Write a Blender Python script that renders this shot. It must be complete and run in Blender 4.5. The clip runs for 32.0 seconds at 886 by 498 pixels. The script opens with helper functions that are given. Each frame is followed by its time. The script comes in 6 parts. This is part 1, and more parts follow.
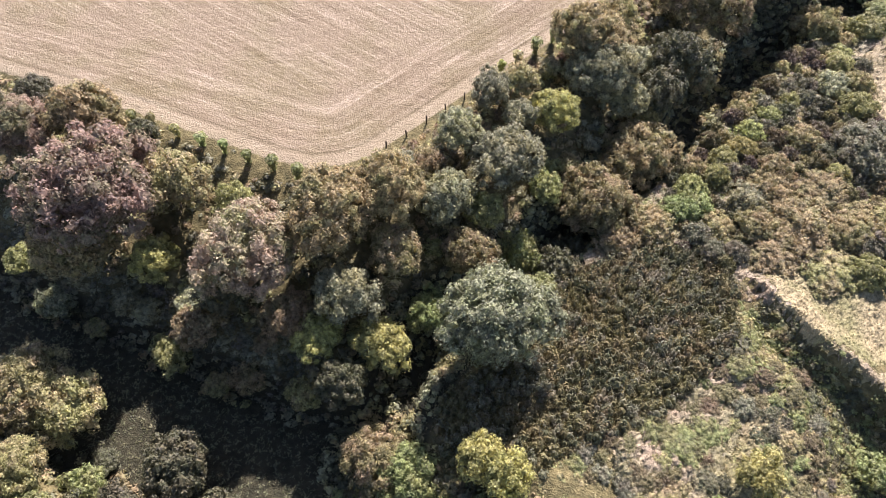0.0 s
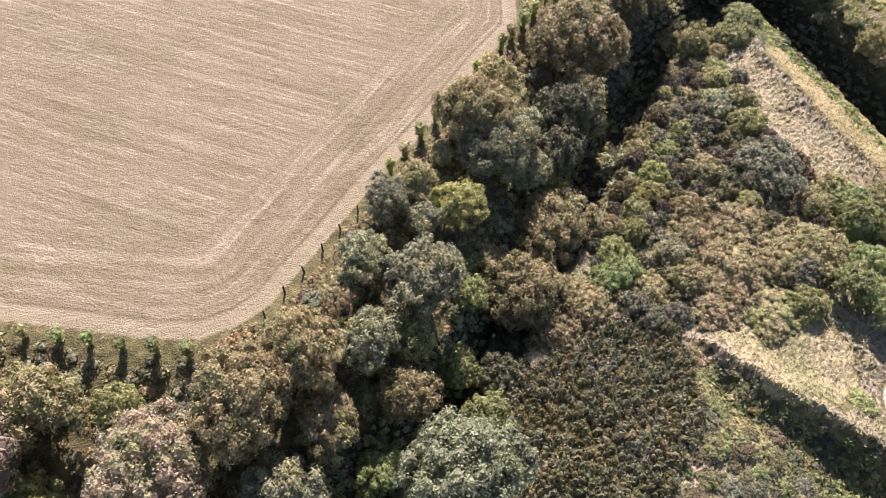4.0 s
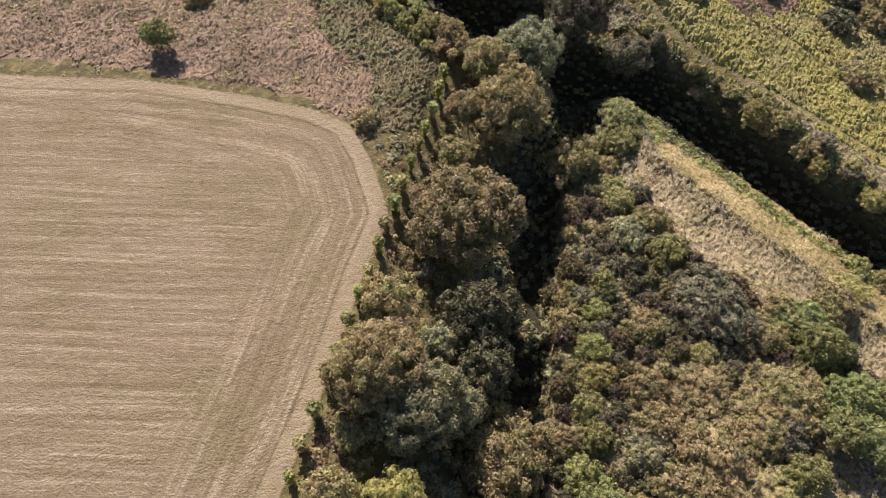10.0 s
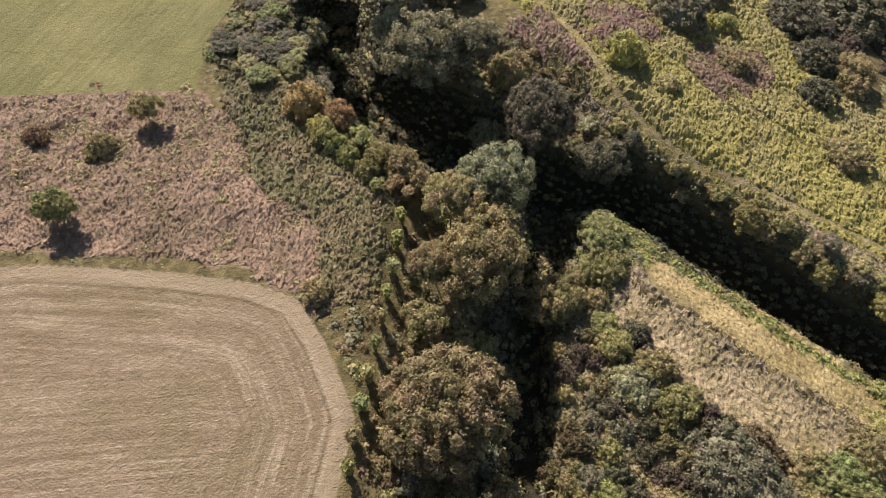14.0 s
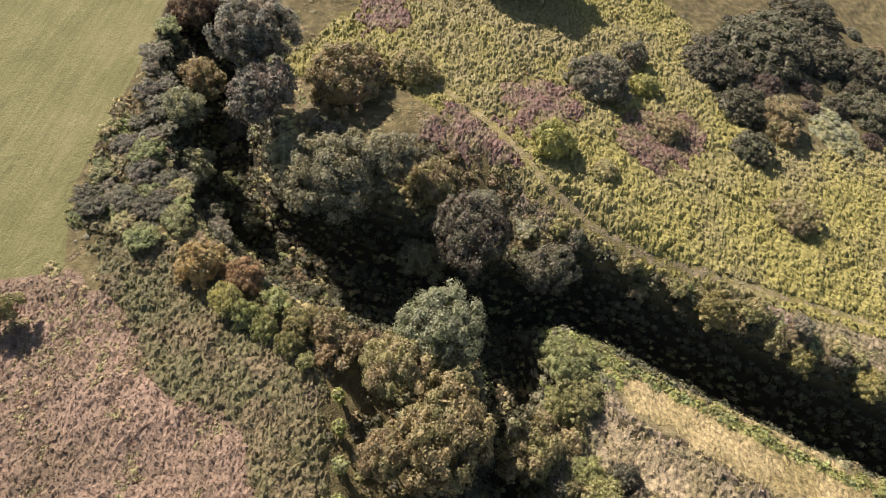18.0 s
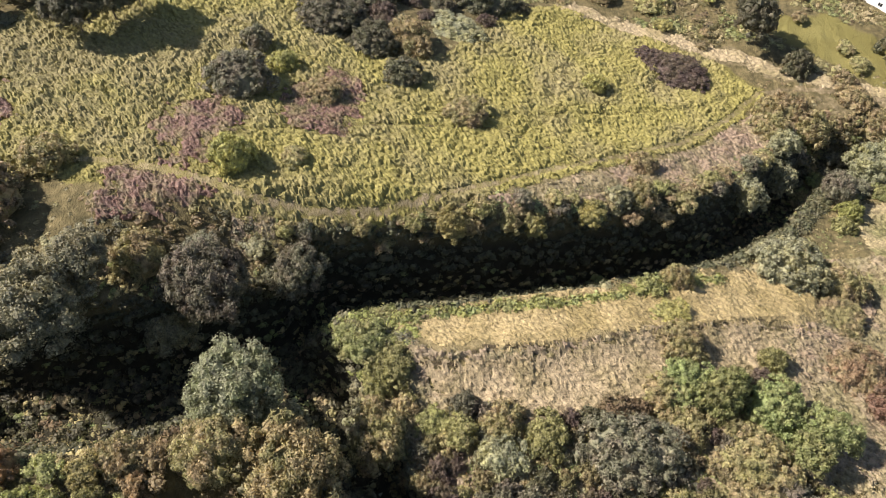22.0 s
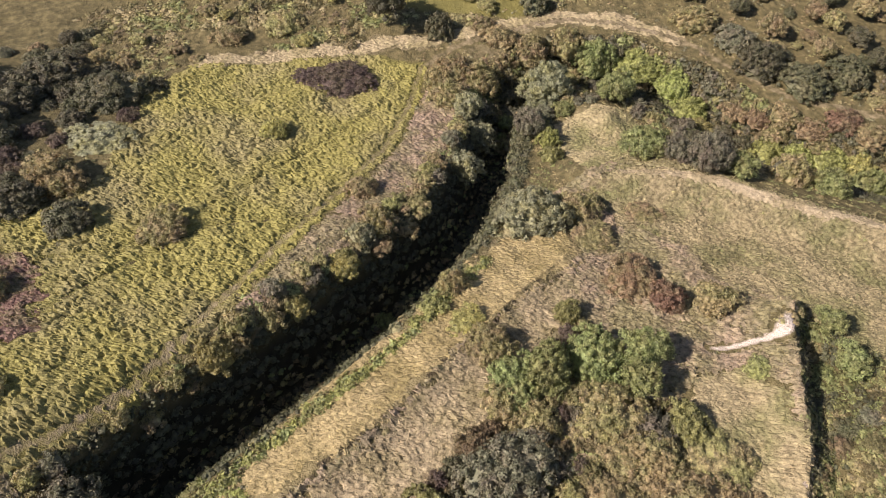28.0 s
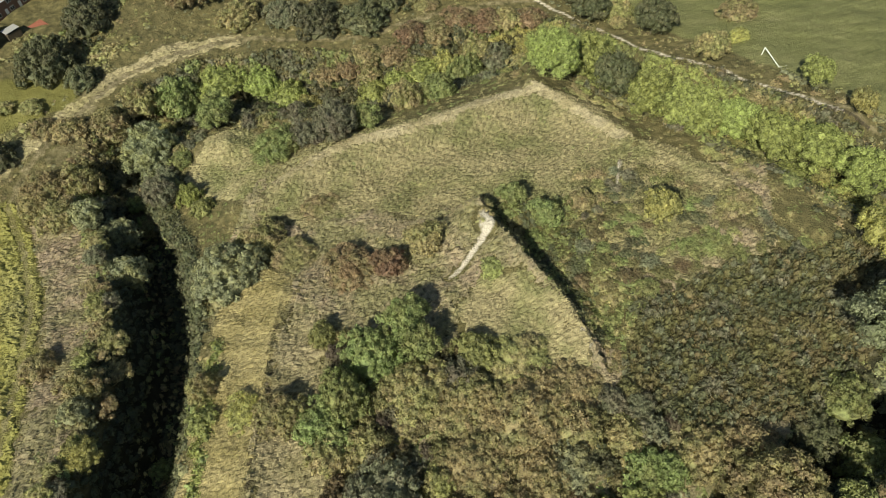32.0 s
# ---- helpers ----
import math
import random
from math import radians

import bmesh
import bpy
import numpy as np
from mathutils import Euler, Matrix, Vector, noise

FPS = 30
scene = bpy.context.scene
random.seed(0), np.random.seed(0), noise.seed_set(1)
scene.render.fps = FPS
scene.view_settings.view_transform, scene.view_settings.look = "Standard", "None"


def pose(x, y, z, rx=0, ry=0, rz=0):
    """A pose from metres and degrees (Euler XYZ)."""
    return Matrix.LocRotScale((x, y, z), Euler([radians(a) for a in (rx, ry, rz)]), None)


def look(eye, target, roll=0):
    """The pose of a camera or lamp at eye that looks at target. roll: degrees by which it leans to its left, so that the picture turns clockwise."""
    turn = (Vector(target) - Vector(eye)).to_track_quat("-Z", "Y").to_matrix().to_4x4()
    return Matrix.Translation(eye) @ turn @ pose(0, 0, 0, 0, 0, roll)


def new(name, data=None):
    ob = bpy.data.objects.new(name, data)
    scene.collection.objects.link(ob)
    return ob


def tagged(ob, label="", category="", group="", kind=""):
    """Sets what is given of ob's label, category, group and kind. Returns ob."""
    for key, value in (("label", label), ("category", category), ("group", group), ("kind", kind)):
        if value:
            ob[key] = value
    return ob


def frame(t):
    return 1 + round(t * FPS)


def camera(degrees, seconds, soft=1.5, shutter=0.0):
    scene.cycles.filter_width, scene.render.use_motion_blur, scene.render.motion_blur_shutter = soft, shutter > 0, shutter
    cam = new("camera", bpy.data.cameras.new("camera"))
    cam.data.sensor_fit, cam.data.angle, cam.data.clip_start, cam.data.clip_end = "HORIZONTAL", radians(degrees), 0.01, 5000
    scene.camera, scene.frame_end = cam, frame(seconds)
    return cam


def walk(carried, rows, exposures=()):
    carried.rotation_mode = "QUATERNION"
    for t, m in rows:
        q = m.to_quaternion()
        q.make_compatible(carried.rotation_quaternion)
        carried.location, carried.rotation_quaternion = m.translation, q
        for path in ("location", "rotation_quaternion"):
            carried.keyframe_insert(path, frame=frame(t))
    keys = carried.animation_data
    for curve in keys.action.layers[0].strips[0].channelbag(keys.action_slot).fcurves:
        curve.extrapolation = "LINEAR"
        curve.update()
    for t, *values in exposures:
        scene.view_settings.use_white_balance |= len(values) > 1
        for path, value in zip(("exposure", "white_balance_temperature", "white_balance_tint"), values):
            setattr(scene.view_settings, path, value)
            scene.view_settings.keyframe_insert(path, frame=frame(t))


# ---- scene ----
cam = camera(64.1, 32.0, soft=0.5)
# seconds, eye, a point looked at, roll
PATH = [
    (0, (-0.218, 5.075, 124.101), (-0.195, 6.223, 122.463), 0.8),
    (0.5, (-0.913, 8.358, 124.161), (-0.855, 9.503, 122.522), 0.8),
    (1, (-1.641, 11.651, 124.231), (-1.541, 12.791, 122.59), 0.8),
    (1.5, (-2.348, 15.057, 124.288), (-2.203, 16.19, 122.646), 1.0),
    (2, (-2.901, 18.631, 124.341), (-2.71, 19.755, 122.697), 1.2),
    (2.5, (-3.247, 22.334, 124.408), (-3.001, 23.445, 122.763), 1.3),
    (4.5, (-3.361, 37.702, 124.977), (-2.966, 38.767, 123.331), 2.0),
    (5, (-3.033, 41.637, 125.084), (-2.583, 42.682, 123.439), 2.0),
    (5.5, (-2.393, 45.649, 125.179), (-1.9, 46.677, 123.535), 2.0),
    (6, (-1.548, 49.623, 125.28), (-1.034, 50.642, 123.638), 1.9),
    (6.5, (-0.454, 53.624, 125.373), (0.086, 54.632, 123.732), 1.9),
    (7, (0.91, 57.757, 125.44), (1.479, 58.747, 123.798), 1.8),
    (7.5, (2.477, 61.862, 125.496), (3.062, 62.843, 123.854), 1.7),
    (8, (4.293, 65.961, 125.533), (4.898, 66.93, 123.892), 1.6),
    (8.5, (6.266, 70.021, 125.561), (6.893, 70.977, 123.92), 1.5),
    (9, (8.335, 73.927, 125.59), (8.98, 74.873, 123.95), 1.3),
    (9.5, (10.563, 77.576, 125.617), (11.219, 78.518, 123.979), 1.0),
    (10, (12.886, 81.07, 125.613), (13.552, 82.009, 123.978), 0.8),
    (10.5, (15.151, 84.578, 125.624), (15.831, 85.513, 123.991), 0.6),
    (11, (17.397, 88.203, 125.637), (18.096, 89.127, 124.007), 0.5),
    (11.5, (19.641, 91.951, 125.676), (20.36, 92.862, 124.047), 0.3),
    (12, (21.972, 95.814, 125.752), (22.701, 96.718, 124.124), 0.4),
    (12.5, (24.439, 99.742, 125.837), (25.178, 100.639, 124.209), 0.4),
    (13, (27.036, 103.622, 125.933), (27.782, 104.511, 124.304), 0.4),
    (13.5, (29.666, 107.419, 126.047), (30.42, 108.299, 124.418), 0.4),
    (14, (32.284, 111.144, 126.161), (33.057, 112.008, 124.531), 0.4),
    (14.5, (34.905, 114.803, 126.214), (35.7, 115.645, 124.584), 0.3),
    (16.5, (45.429, 128.779, 126.243), (46.301, 129.546, 124.614), 0.6),
    (17, (47.971, 131.664, 126.227), (48.853, 132.424, 124.601), 0.7),
    (17.5, (50.278, 133.859, 126.221), (51.168, 134.615, 124.598), 0.8),
    (18, (52.158, 135.374, 126.243), (53.096, 136.072, 124.62), 0.9),
    (18.5, (53.411, 136.375, 126.281), (54.409, 136.969, 124.654), 0.6),
    (19, (54.04, 136.966, 126.35), (55.076, 137.476, 124.717), 0.6),
    (19.5, (54.278, 137.317, 126.428), (55.34, 137.746, 124.788), 0.6),
    (20, (54.332, 137.517, 126.495), (55.421, 137.857, 124.852), 0.5),
    (20.5, (54.282, 137.585, 126.592), (55.39, 137.835, 124.946), 0.5),
    (21, (54.207, 137.582, 126.724), (55.327, 137.745, 125.074), 0.4),
    (21.5, (54.248, 137.621, 126.863), (55.372, 137.692, 125.21), 0.4),
    (22, (54.387, 137.777, 126.982), (55.507, 137.768, 125.325), 0.6),
    (22.5, (54.673, 137.924, 127.048), (55.788, 137.857, 125.39), 0.7),
    (23, (55.181, 137.993, 127.086), (56.291, 137.879, 125.426), 0.9),
    (23.5, (55.93, 138.002, 127.105), (57.034, 137.843, 125.445), 1.0),
    (24, (56.992, 137.931, 127.107), (58.089, 137.733, 125.447), 1.1),
    (24.5, (58.414, 137.678, 127.078), (59.504, 137.446, 125.417), 1.1),
    (26.5, (65.71, 135.873, 126.804), (66.796, 135.58, 125.15), 1.0),
    (27, (67.69, 135.402, 126.686), (68.715, 134.95, 125.029), 0.9),
    (27.5, (69.53, 135.035, 126.559), (70.497, 134.475, 124.9), 1.1),
    (28, (71.023, 134.529, 126.467), (71.927, 133.872, 124.808), 1.0),
    (28.5, (72.136, 133.901, 126.409), (72.963, 133.151, 124.75), 0.8),
    (29, (73.037, 133.383, 126.402), (73.757, 132.532, 124.742), 0.6),
    (29.5, (73.952, 132.942, 126.415), (74.543, 132.0, 124.753), 0.6),
    (30, (74.864, 132.509, 126.414), (75.347, 131.51, 124.75), 0.6),
    (30.5, (75.538, 132.125, 126.462), (75.968, 131.099, 124.799), 0.6),
    (31, (76.02, 131.744, 126.554), (76.39, 130.694, 124.892), 0.5),
    (31.5, (76.471, 131.322, 126.637), (76.745, 130.246, 124.973), 0.4),
    (32, (76.923, 130.956, 126.702), (77.13, 129.865, 125.039), 0.5),
]
walk(cam, [(t, look(eye, target, roll)) for t, eye, target, roll in PATH], [(0, 1.65, 6250, 24), (6, 1.3, 6500, 22), (9, 0.96, 6900, 20), (14, 0.88, 7000, 20), (17, 0.96, 7000, 19), (19, 1.15, 6800, 23), (21, 1.25, 6700, 24), (23, 1.02, 6800, 14), (25, 0.96, 6800, 15), (27, 0.9, 6800, 20), (29, 0.76, 6900, 25), (30, 0.68, 6900, 18), (31, 0.62, 6900, 5), (32, 0.52, 7100, -7)])


# ---- light ----
SUN_TO = Vector((0.29, 0.957, 0)).normalized()
SUN_UP = radians(43)
world = bpy.data.worlds.new("sky")
scene.world = world
world.use_nodes = True
sky_nodes = world.node_tree.nodes
sky = sky_nodes.new("ShaderNodeTexSky")
sky.sky_type, sky.sun_disc = "NISHITA", False
sky.sun_elevation, sky.sun_rotation = SUN_UP, math.atan2(SUN_TO.x, SUN_TO.y)
world.node_tree.links.new(sky.outputs[0], sky_nodes["Background"].inputs[0])
sky_nodes["Background"].inputs[1].default_value = 0.066
sun = new("sun", bpy.data.lights.new("sun", "SUN"))
sun.data.energy, sun.data.angle, sun.data.color = 4.9, radians(0.6), (1.0, 0.95, 0.87)
sun.matrix_world = look((0, 0, 200), Vector((0, 0, 200)) - Vector((SUN_TO.x * math.cos(SUN_UP), SUN_TO.y * math.cos(SUN_UP), math.sin(SUN_UP))))

# ---- materials ----
def material(name, rough=0.8):
    """A node material, its tree, its principled node and a helper that adds nodes."""
    mat = bpy.data.materials.new(name)
    mat.use_nodes = True
    tree = mat.node_tree
    bsdf = tree.nodes["Principled BSDF"]
    bsdf.inputs["Roughness"].default_value = rough
    bsdf.inputs["Specular IOR Level"].default_value = 0.25

    def node(kind, **values):
        n = tree.nodes.new(kind)
        for key, value in values.items():
            if key in n.inputs:
                n.inputs[key].default_value = value
        return n
    return mat, tree, bsdf, node


def ramp(tree, stops):
    n = tree.nodes.new("ShaderNodeValToRGB")
    while len(n.color_ramp.elements) < len(stops):
        n.color_ramp.elements.new(0.5)
    for e, (at, c) in zip(n.color_ramp.elements, stops):
        e.position, e.color = at, (*c, 1)
    return n


def mix(tree, fac, a, b):
    n = tree.nodes.new("ShaderNodeMix")
    n.data_type = "RGBA"
    for s, v in ((n.inputs[0], fac), (n.inputs[6], a), (n.inputs[7], b)):
        if isinstance(v, (int, float)):
            s.default_value = v
        elif isinstance(v, tuple):
            s.default_value = (*v, 1)
        else:
            tree.links.new(v, s)
    return n.outputs[2]


def calc(tree, op, a, b=0.0, clamp=False):
    n = tree.nodes.new("ShaderNodeMath")
    n.operation, n.use_clamp = op, clamp
    for s, v in zip(n.inputs, (a, b)):
        if isinstance(v, (int, float)):
            s.default_value = v
        else:
            tree.links.new(v, s)
    return n.outputs[0]


def leafy(name, tone, second, spread=0.45, drift=0.28, thin=0.48, gloss=0.6):
    """Foliage: each leaf spray its own shade, drifts of a second colour, some light passing through."""
    mat, tree, bsdf, node = material(name, 0.5)
    bsdf.inputs["Specular IOR Level"].default_value = gloss
    geo, info = node("ShaderNodeNewGeometry"), node("ShaderNodeObjectInfo")
    patch = node("ShaderNodeTexNoise", Scale=drift, Detail=4.0, Roughness=0.6)
    tree.links.new(geo.outputs["Position"], patch.inputs["Vector"])
    share = calc(tree, "MULTIPLY_ADD", patch.outputs[0], 5.0, True)
    share.node.inputs[2].default_value = -2.2
    colour = mix(tree, share, tone, second)
    cloud = node("ShaderNodeTexNoise", Scale=1.1, Detail=3.0)
    tree.links.new(geo.outputs["Position"], cloud.inputs["Vector"])
    own = calc(tree, "MULTIPLY_ADD", geo.outputs["Random Per Island"], 1.0)
    own.node.inputs[2].default_value = -0.5
    lump = calc(tree, "MULTIPLY_ADD", cloud.outputs[0], 1.0)
    lump.node.inputs[2].default_value = -0.5
    # lump and grain contrast raised to colour in shadowed gaps between leaves
    shade = calc(tree, "ADD", calc(tree, "MULTIPLY", own, 1.6 * spread), calc(tree, "MULTIPLY", lump, 5.5 * spread))
    grain = node("ShaderNodeTexNoise", Scale=5.0, Detail=4.0, Roughness=0.7)
    tree.links.new(geo.outputs["Position"], grain.inputs["Vector"])
    shade = calc(tree, "ADD", shade, calc(tree, "MULTIPLY", calc(tree, "SUBTRACT", grain.outputs[0], 0.5), 2.2))
    plant_own = calc(tree, "MULTIPLY_ADD", info.outputs["Random"], 0.7)
    plant_own.node.inputs[2].default_value = 2.0
    value = calc(tree, "MULTIPLY", plant_own, calc(tree, "MAXIMUM", calc(tree, "ADD", shade, 1.0), 0.3))
    hsv = node("ShaderNodeHueSaturation")
    hue = calc(tree, "MULTIPLY_ADD", info.outputs["Random"], 0.03)
    hue.node.inputs[2].default_value = 0.485
    tree.links.new(hue, hsv.inputs["Hue"])
    tree.links.new(value, hsv.inputs["Value"])
    tree.links.new(colour, hsv.inputs["Color"])
    tree.links.new(hsv.outputs[0], bsdf.inputs["Base Color"])
    bump = node("ShaderNodeBump", Strength=0.8, Distance=0.22)
    tree.links.new(grain.outputs[0], bump.inputs["Height"])
    tree.links.new(bump.outputs[0], bsdf.inputs["Normal"])
    glow = node("ShaderNodeBsdfTranslucent")
    tree.links.new(hsv.outputs[0], glow.inputs[0])
    both = node("ShaderNodeMixShader", Fac=thin)
    tree.links.new(bsdf.outputs[0], both.inputs[1])
    tree.links.new(glow.outputs[0], both.inputs[2])
    tree.links.new(both.outputs[0], tree.nodes["Material Output"].inputs[0])
    return mat


LEAF = {
    "olive": leafy("olive_leaves", (0.136, 0.127, 0.057), (0.167, 0.132, 0.075)),
    "brown": leafy("autumn_brown_leaves", (0.156, 0.122, 0.066), (0.120, 0.112, 0.052)),
    "pink": leafy("russet_pink_leaves", (0.168, 0.124, 0.092), (0.118, 0.114, 0.060), 0.4, 0.2),
    "red": leafy("red_brown_leaves", (0.118, 0.078, 0.048), (0.112, 0.090, 0.048)),
    "yellow": leafy("yellow_green_leaves", (0.175, 0.158, 0.058), (0.125, 0.122, 0.050)),
    "grey": leafy("grey_green_leaves", (0.129, 0.130, 0.081), (0.147, 0.138, 0.071)),
    "silver": leafy("silver_green_leaves", (0.128, 0.130, 0.082), (0.100, 0.106, 0.054), 0.5),
    "green": leafy("green_leaves", (0.113, 0.127, 0.051), (0.119, 0.117, 0.049)),
    "lime": leafy("lime_green_leaves", (0.152, 0.162, 0.056), (0.122, 0.130, 0.046)),
    # for dark bushes, and for ditch scrub with shade put into its colour
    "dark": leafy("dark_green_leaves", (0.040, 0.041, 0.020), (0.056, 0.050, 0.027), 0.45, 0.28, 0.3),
    "moss": leafy("moss_green_leaves", (0.142, 0.142, 0.056), (0.120, 0.122, 0.050)),
    "slate": leafy("slate_green_leaves", (0.086, 0.086, 0.054), (0.100, 0.086, 0.060), 0.5),
    "frost": leafy("dark_silver_leaves", (0.078, 0.080, 0.060), (0.112, 0.090, 0.066), 0.75),
    "plum": leafy("plum_brown_leaves", (0.062, 0.046, 0.036), (0.070, 0.058, 0.034), 0.4),
    "orange": leafy("orange_brown_leaves", (0.180, 0.126, 0.062), (0.130, 0.102, 0.052)),
    "purple": leafy("purple_brown_heath", (0.098, 0.057, 0.047), (0.108, 0.086, 0.046), 0.35, 0.3),
    "tan": leafy("tan_dry_grass", (0.178, 0.145, 0.090), (0.132, 0.110, 0.060), 0.3, 0.14, 0.25, 0.2),
    "straw": leafy("straw_grass", (0.205, 0.174, 0.112), (0.158, 0.134, 0.076), 0.25, 0.12, 0.25, 0.2),
    "fawn": leafy("fawn_grass", (0.148, 0.121, 0.070), (0.096, 0.088, 0.042), 0.3, 0.11, 0.25, 0.2),
    "rose": leafy("rosy_dry_grass", (0.126, 0.094, 0.062), (0.086, 0.066, 0.040), 0.3, 0.1, 0.25, 0.2),
    "gold": leafy("golden_grass", (0.188, 0.156, 0.078), (0.132, 0.110, 0.048), 0.3, 0.12, 0.25, 0.2),
    "tuft": leafy("yellow_green_grass", (0.109, 0.100, 0.032), (0.100, 0.089, 0.040), 0.26, 0.05, 0.2, 0.2),
    "briar": leafy("olive_brown_briars", (0.064, 0.058, 0.026), (0.082, 0.062, 0.034), 0.38, 0.16, 0.3, 0.4),
    "heath": leafy("rosy_olive_heath", (0.094, 0.084, 0.040), (0.132, 0.103, 0.066), 0.4, 0.13, 0.2),
}


def bark():
    mat, tree, bsdf, node = material("bark", 0.9)
    n = node("ShaderNodeTexNoise", Scale=9.0, Detail=5.0)
    r = ramp(tree, [(0.3, (0.05, 0.04, 0.03)), (0.7, (0.17, 0.14, 0.11))])
    tree.links.new(n.outputs[0], r.inputs[0])
    tree.links.new(r.outputs[0], bsdf.inputs["Base Color"])
    return mat


BARK = bark()

# ---- the lie of the land ----
def smooth_min(a, b, k):
    h = np.clip(0.5 + 0.5 * (b - a) / k, 0, 1)
    return b * (1 - h) + a * h - k * h * (1 - h)


def smooth_max(a, b, k):
    return -smooth_min(-a, -b, k)


def along(x, y, line):
    """Distance from a line of (x, y, value) and the value at the nearest place."""
    best, val = np.full(np.shape(x), 1e9), np.zeros(np.shape(x))
    for (ax, ay, av), (bx, by, bv) in zip(line, line[1:]):
        dx, dy = bx - ax, by - ay
        s = np.clip(((x - ax) * dx + (y - ay) * dy) / (dx * dx + dy * dy), 0, 1)
        d = np.hypot(x - ax - s * dx, y - ay - s * dy)
        near = d < best
        best, val = np.where(near, d, best), np.where(near, av + s * (bv - av), val)
    return best, val


def inside(x, y, poly):
    """Whether places lie in a polygon."""
    res = np.zeros(np.shape(x), bool)
    for (ax, ay), (bx, by) in zip(poly, poly[1:] + poly[:1]):
        cross = ((ay > y) != (by > y)) & (x < (bx - ax) * (y - ay) / ((by - ay) or 1e-9) + ax)
        res ^= cross
    return res


def edge_of(x, y, poly):
    """Signed distance to a polygon's edge, positive inside."""
    d, _ = along(x, y, [(px, py, 0) for px, py in poly + poly[:1]])
    return np.where(inside(x, y, poly), d, -d)


# ditch floors: x, y, floor height
DITCH_WEST = [(111, 168, 5), (104, 159, 5), (94, 152, 5), (83, 145, 5), (67, 129, 5), (49, 110, 6), (36, 97, 6), (25, 86, 6), (14, 76, 5), (0, 66, 5), (-7, 56, 4), (-12, 44, 3)]
DITCH_SOUTH = [(-151, 94, 6), (-96, 72, 5), (-61, 56, 4), (-37, 46, 3), (-15, 38.5, 3), (-9, 20, 2)]
DITCH_EAST = [(124, 256, 22), (117, 243, 19), (107, 230, 16), (99, 216, 13), (101, 203, 12), (105, 189, 9), (110, 174, 4), (115, 166, 3), (123, 158, 2), (126, 146, 0), (128, 134, -2), (131, 118, -4), (136, 98, -8), (143, 79, -11), (156, 59, -16), (168, 47, -18), (177, 34, -19)]
DITCH_NORTH = [(118, 246, 19), (108, 232, 16), (98, 217, 12), (96, 204, 10), (97, 191, 9), (103, 178, 7)]
DITCH_OUTER = [(177, 34, -18), (177, 16, -18), (166, 3, -18), (146, -4, -17), (124, -8, -17), (103, -21, -17), (86, -33, -16), (72, -29, -10), (57, -18, -6), (38, -2, -1), (20, 13, 4), (2, 26, 8), (-8, 32, 7)]
# banks: x, y, crest height
CREST_NOSE = [(111, 154, 16.5), (108, 140, 16.5), (109, 126, 16.5), (112, 108, 15), (115, 94, 13), (119, 79, 9), (121, 68, 6)]
CREST_OUTER = [(136, 42, 0), (120, 22, 1.5), (100, 10, 2), (92, 3, 2.6), (80, -5, 2.6), (66, 4, 4), (52, 15, 7), (36, 27, 11), (20, 37, 14), (5, 44, 16)]
CREST_CHALK = [(86.5, 41, 10.5), (83, 46.5, 12), (76, 54, 13.8), (68, 62.5, 14.8), (61, 72, 16)]
FORT = [(117, 159), (106, 156), (92, 148), (66, 125), (50, 106), (27, 84), (0, 58), (-6, 40), (2, 32), (20, 20), (40, 4), (68, -22), (86, -27), (104, -14), (146, 2), (170, 14), (173, 34), (152, 58), (139, 80), (132, 100), (127, 120), (122, 148)]


HOLLOW = [(86, 38), (80, 39), (69, 37), (62, 34), (63, 46), (60, 56), (54, 62), (56, 70), (60, 70), (67, 62), (75, 54), (82.5, 46.5)]


def lumps(x, y, size, seed):
    """Soft uneven ground, a sum of turned waves, about -1 to 1."""
    rng, out = np.random.RandomState(seed), 0
    for k in range(7):
        a, f, p = rng.uniform(0, 6.28), rng.uniform(0.6, 1.9) / size, rng.uniform(0, 6.28)
        out = out + np.sin((x * math.cos(a) + y * math.sin(a)) * f * 6.28 + p)
    return out / 4.0


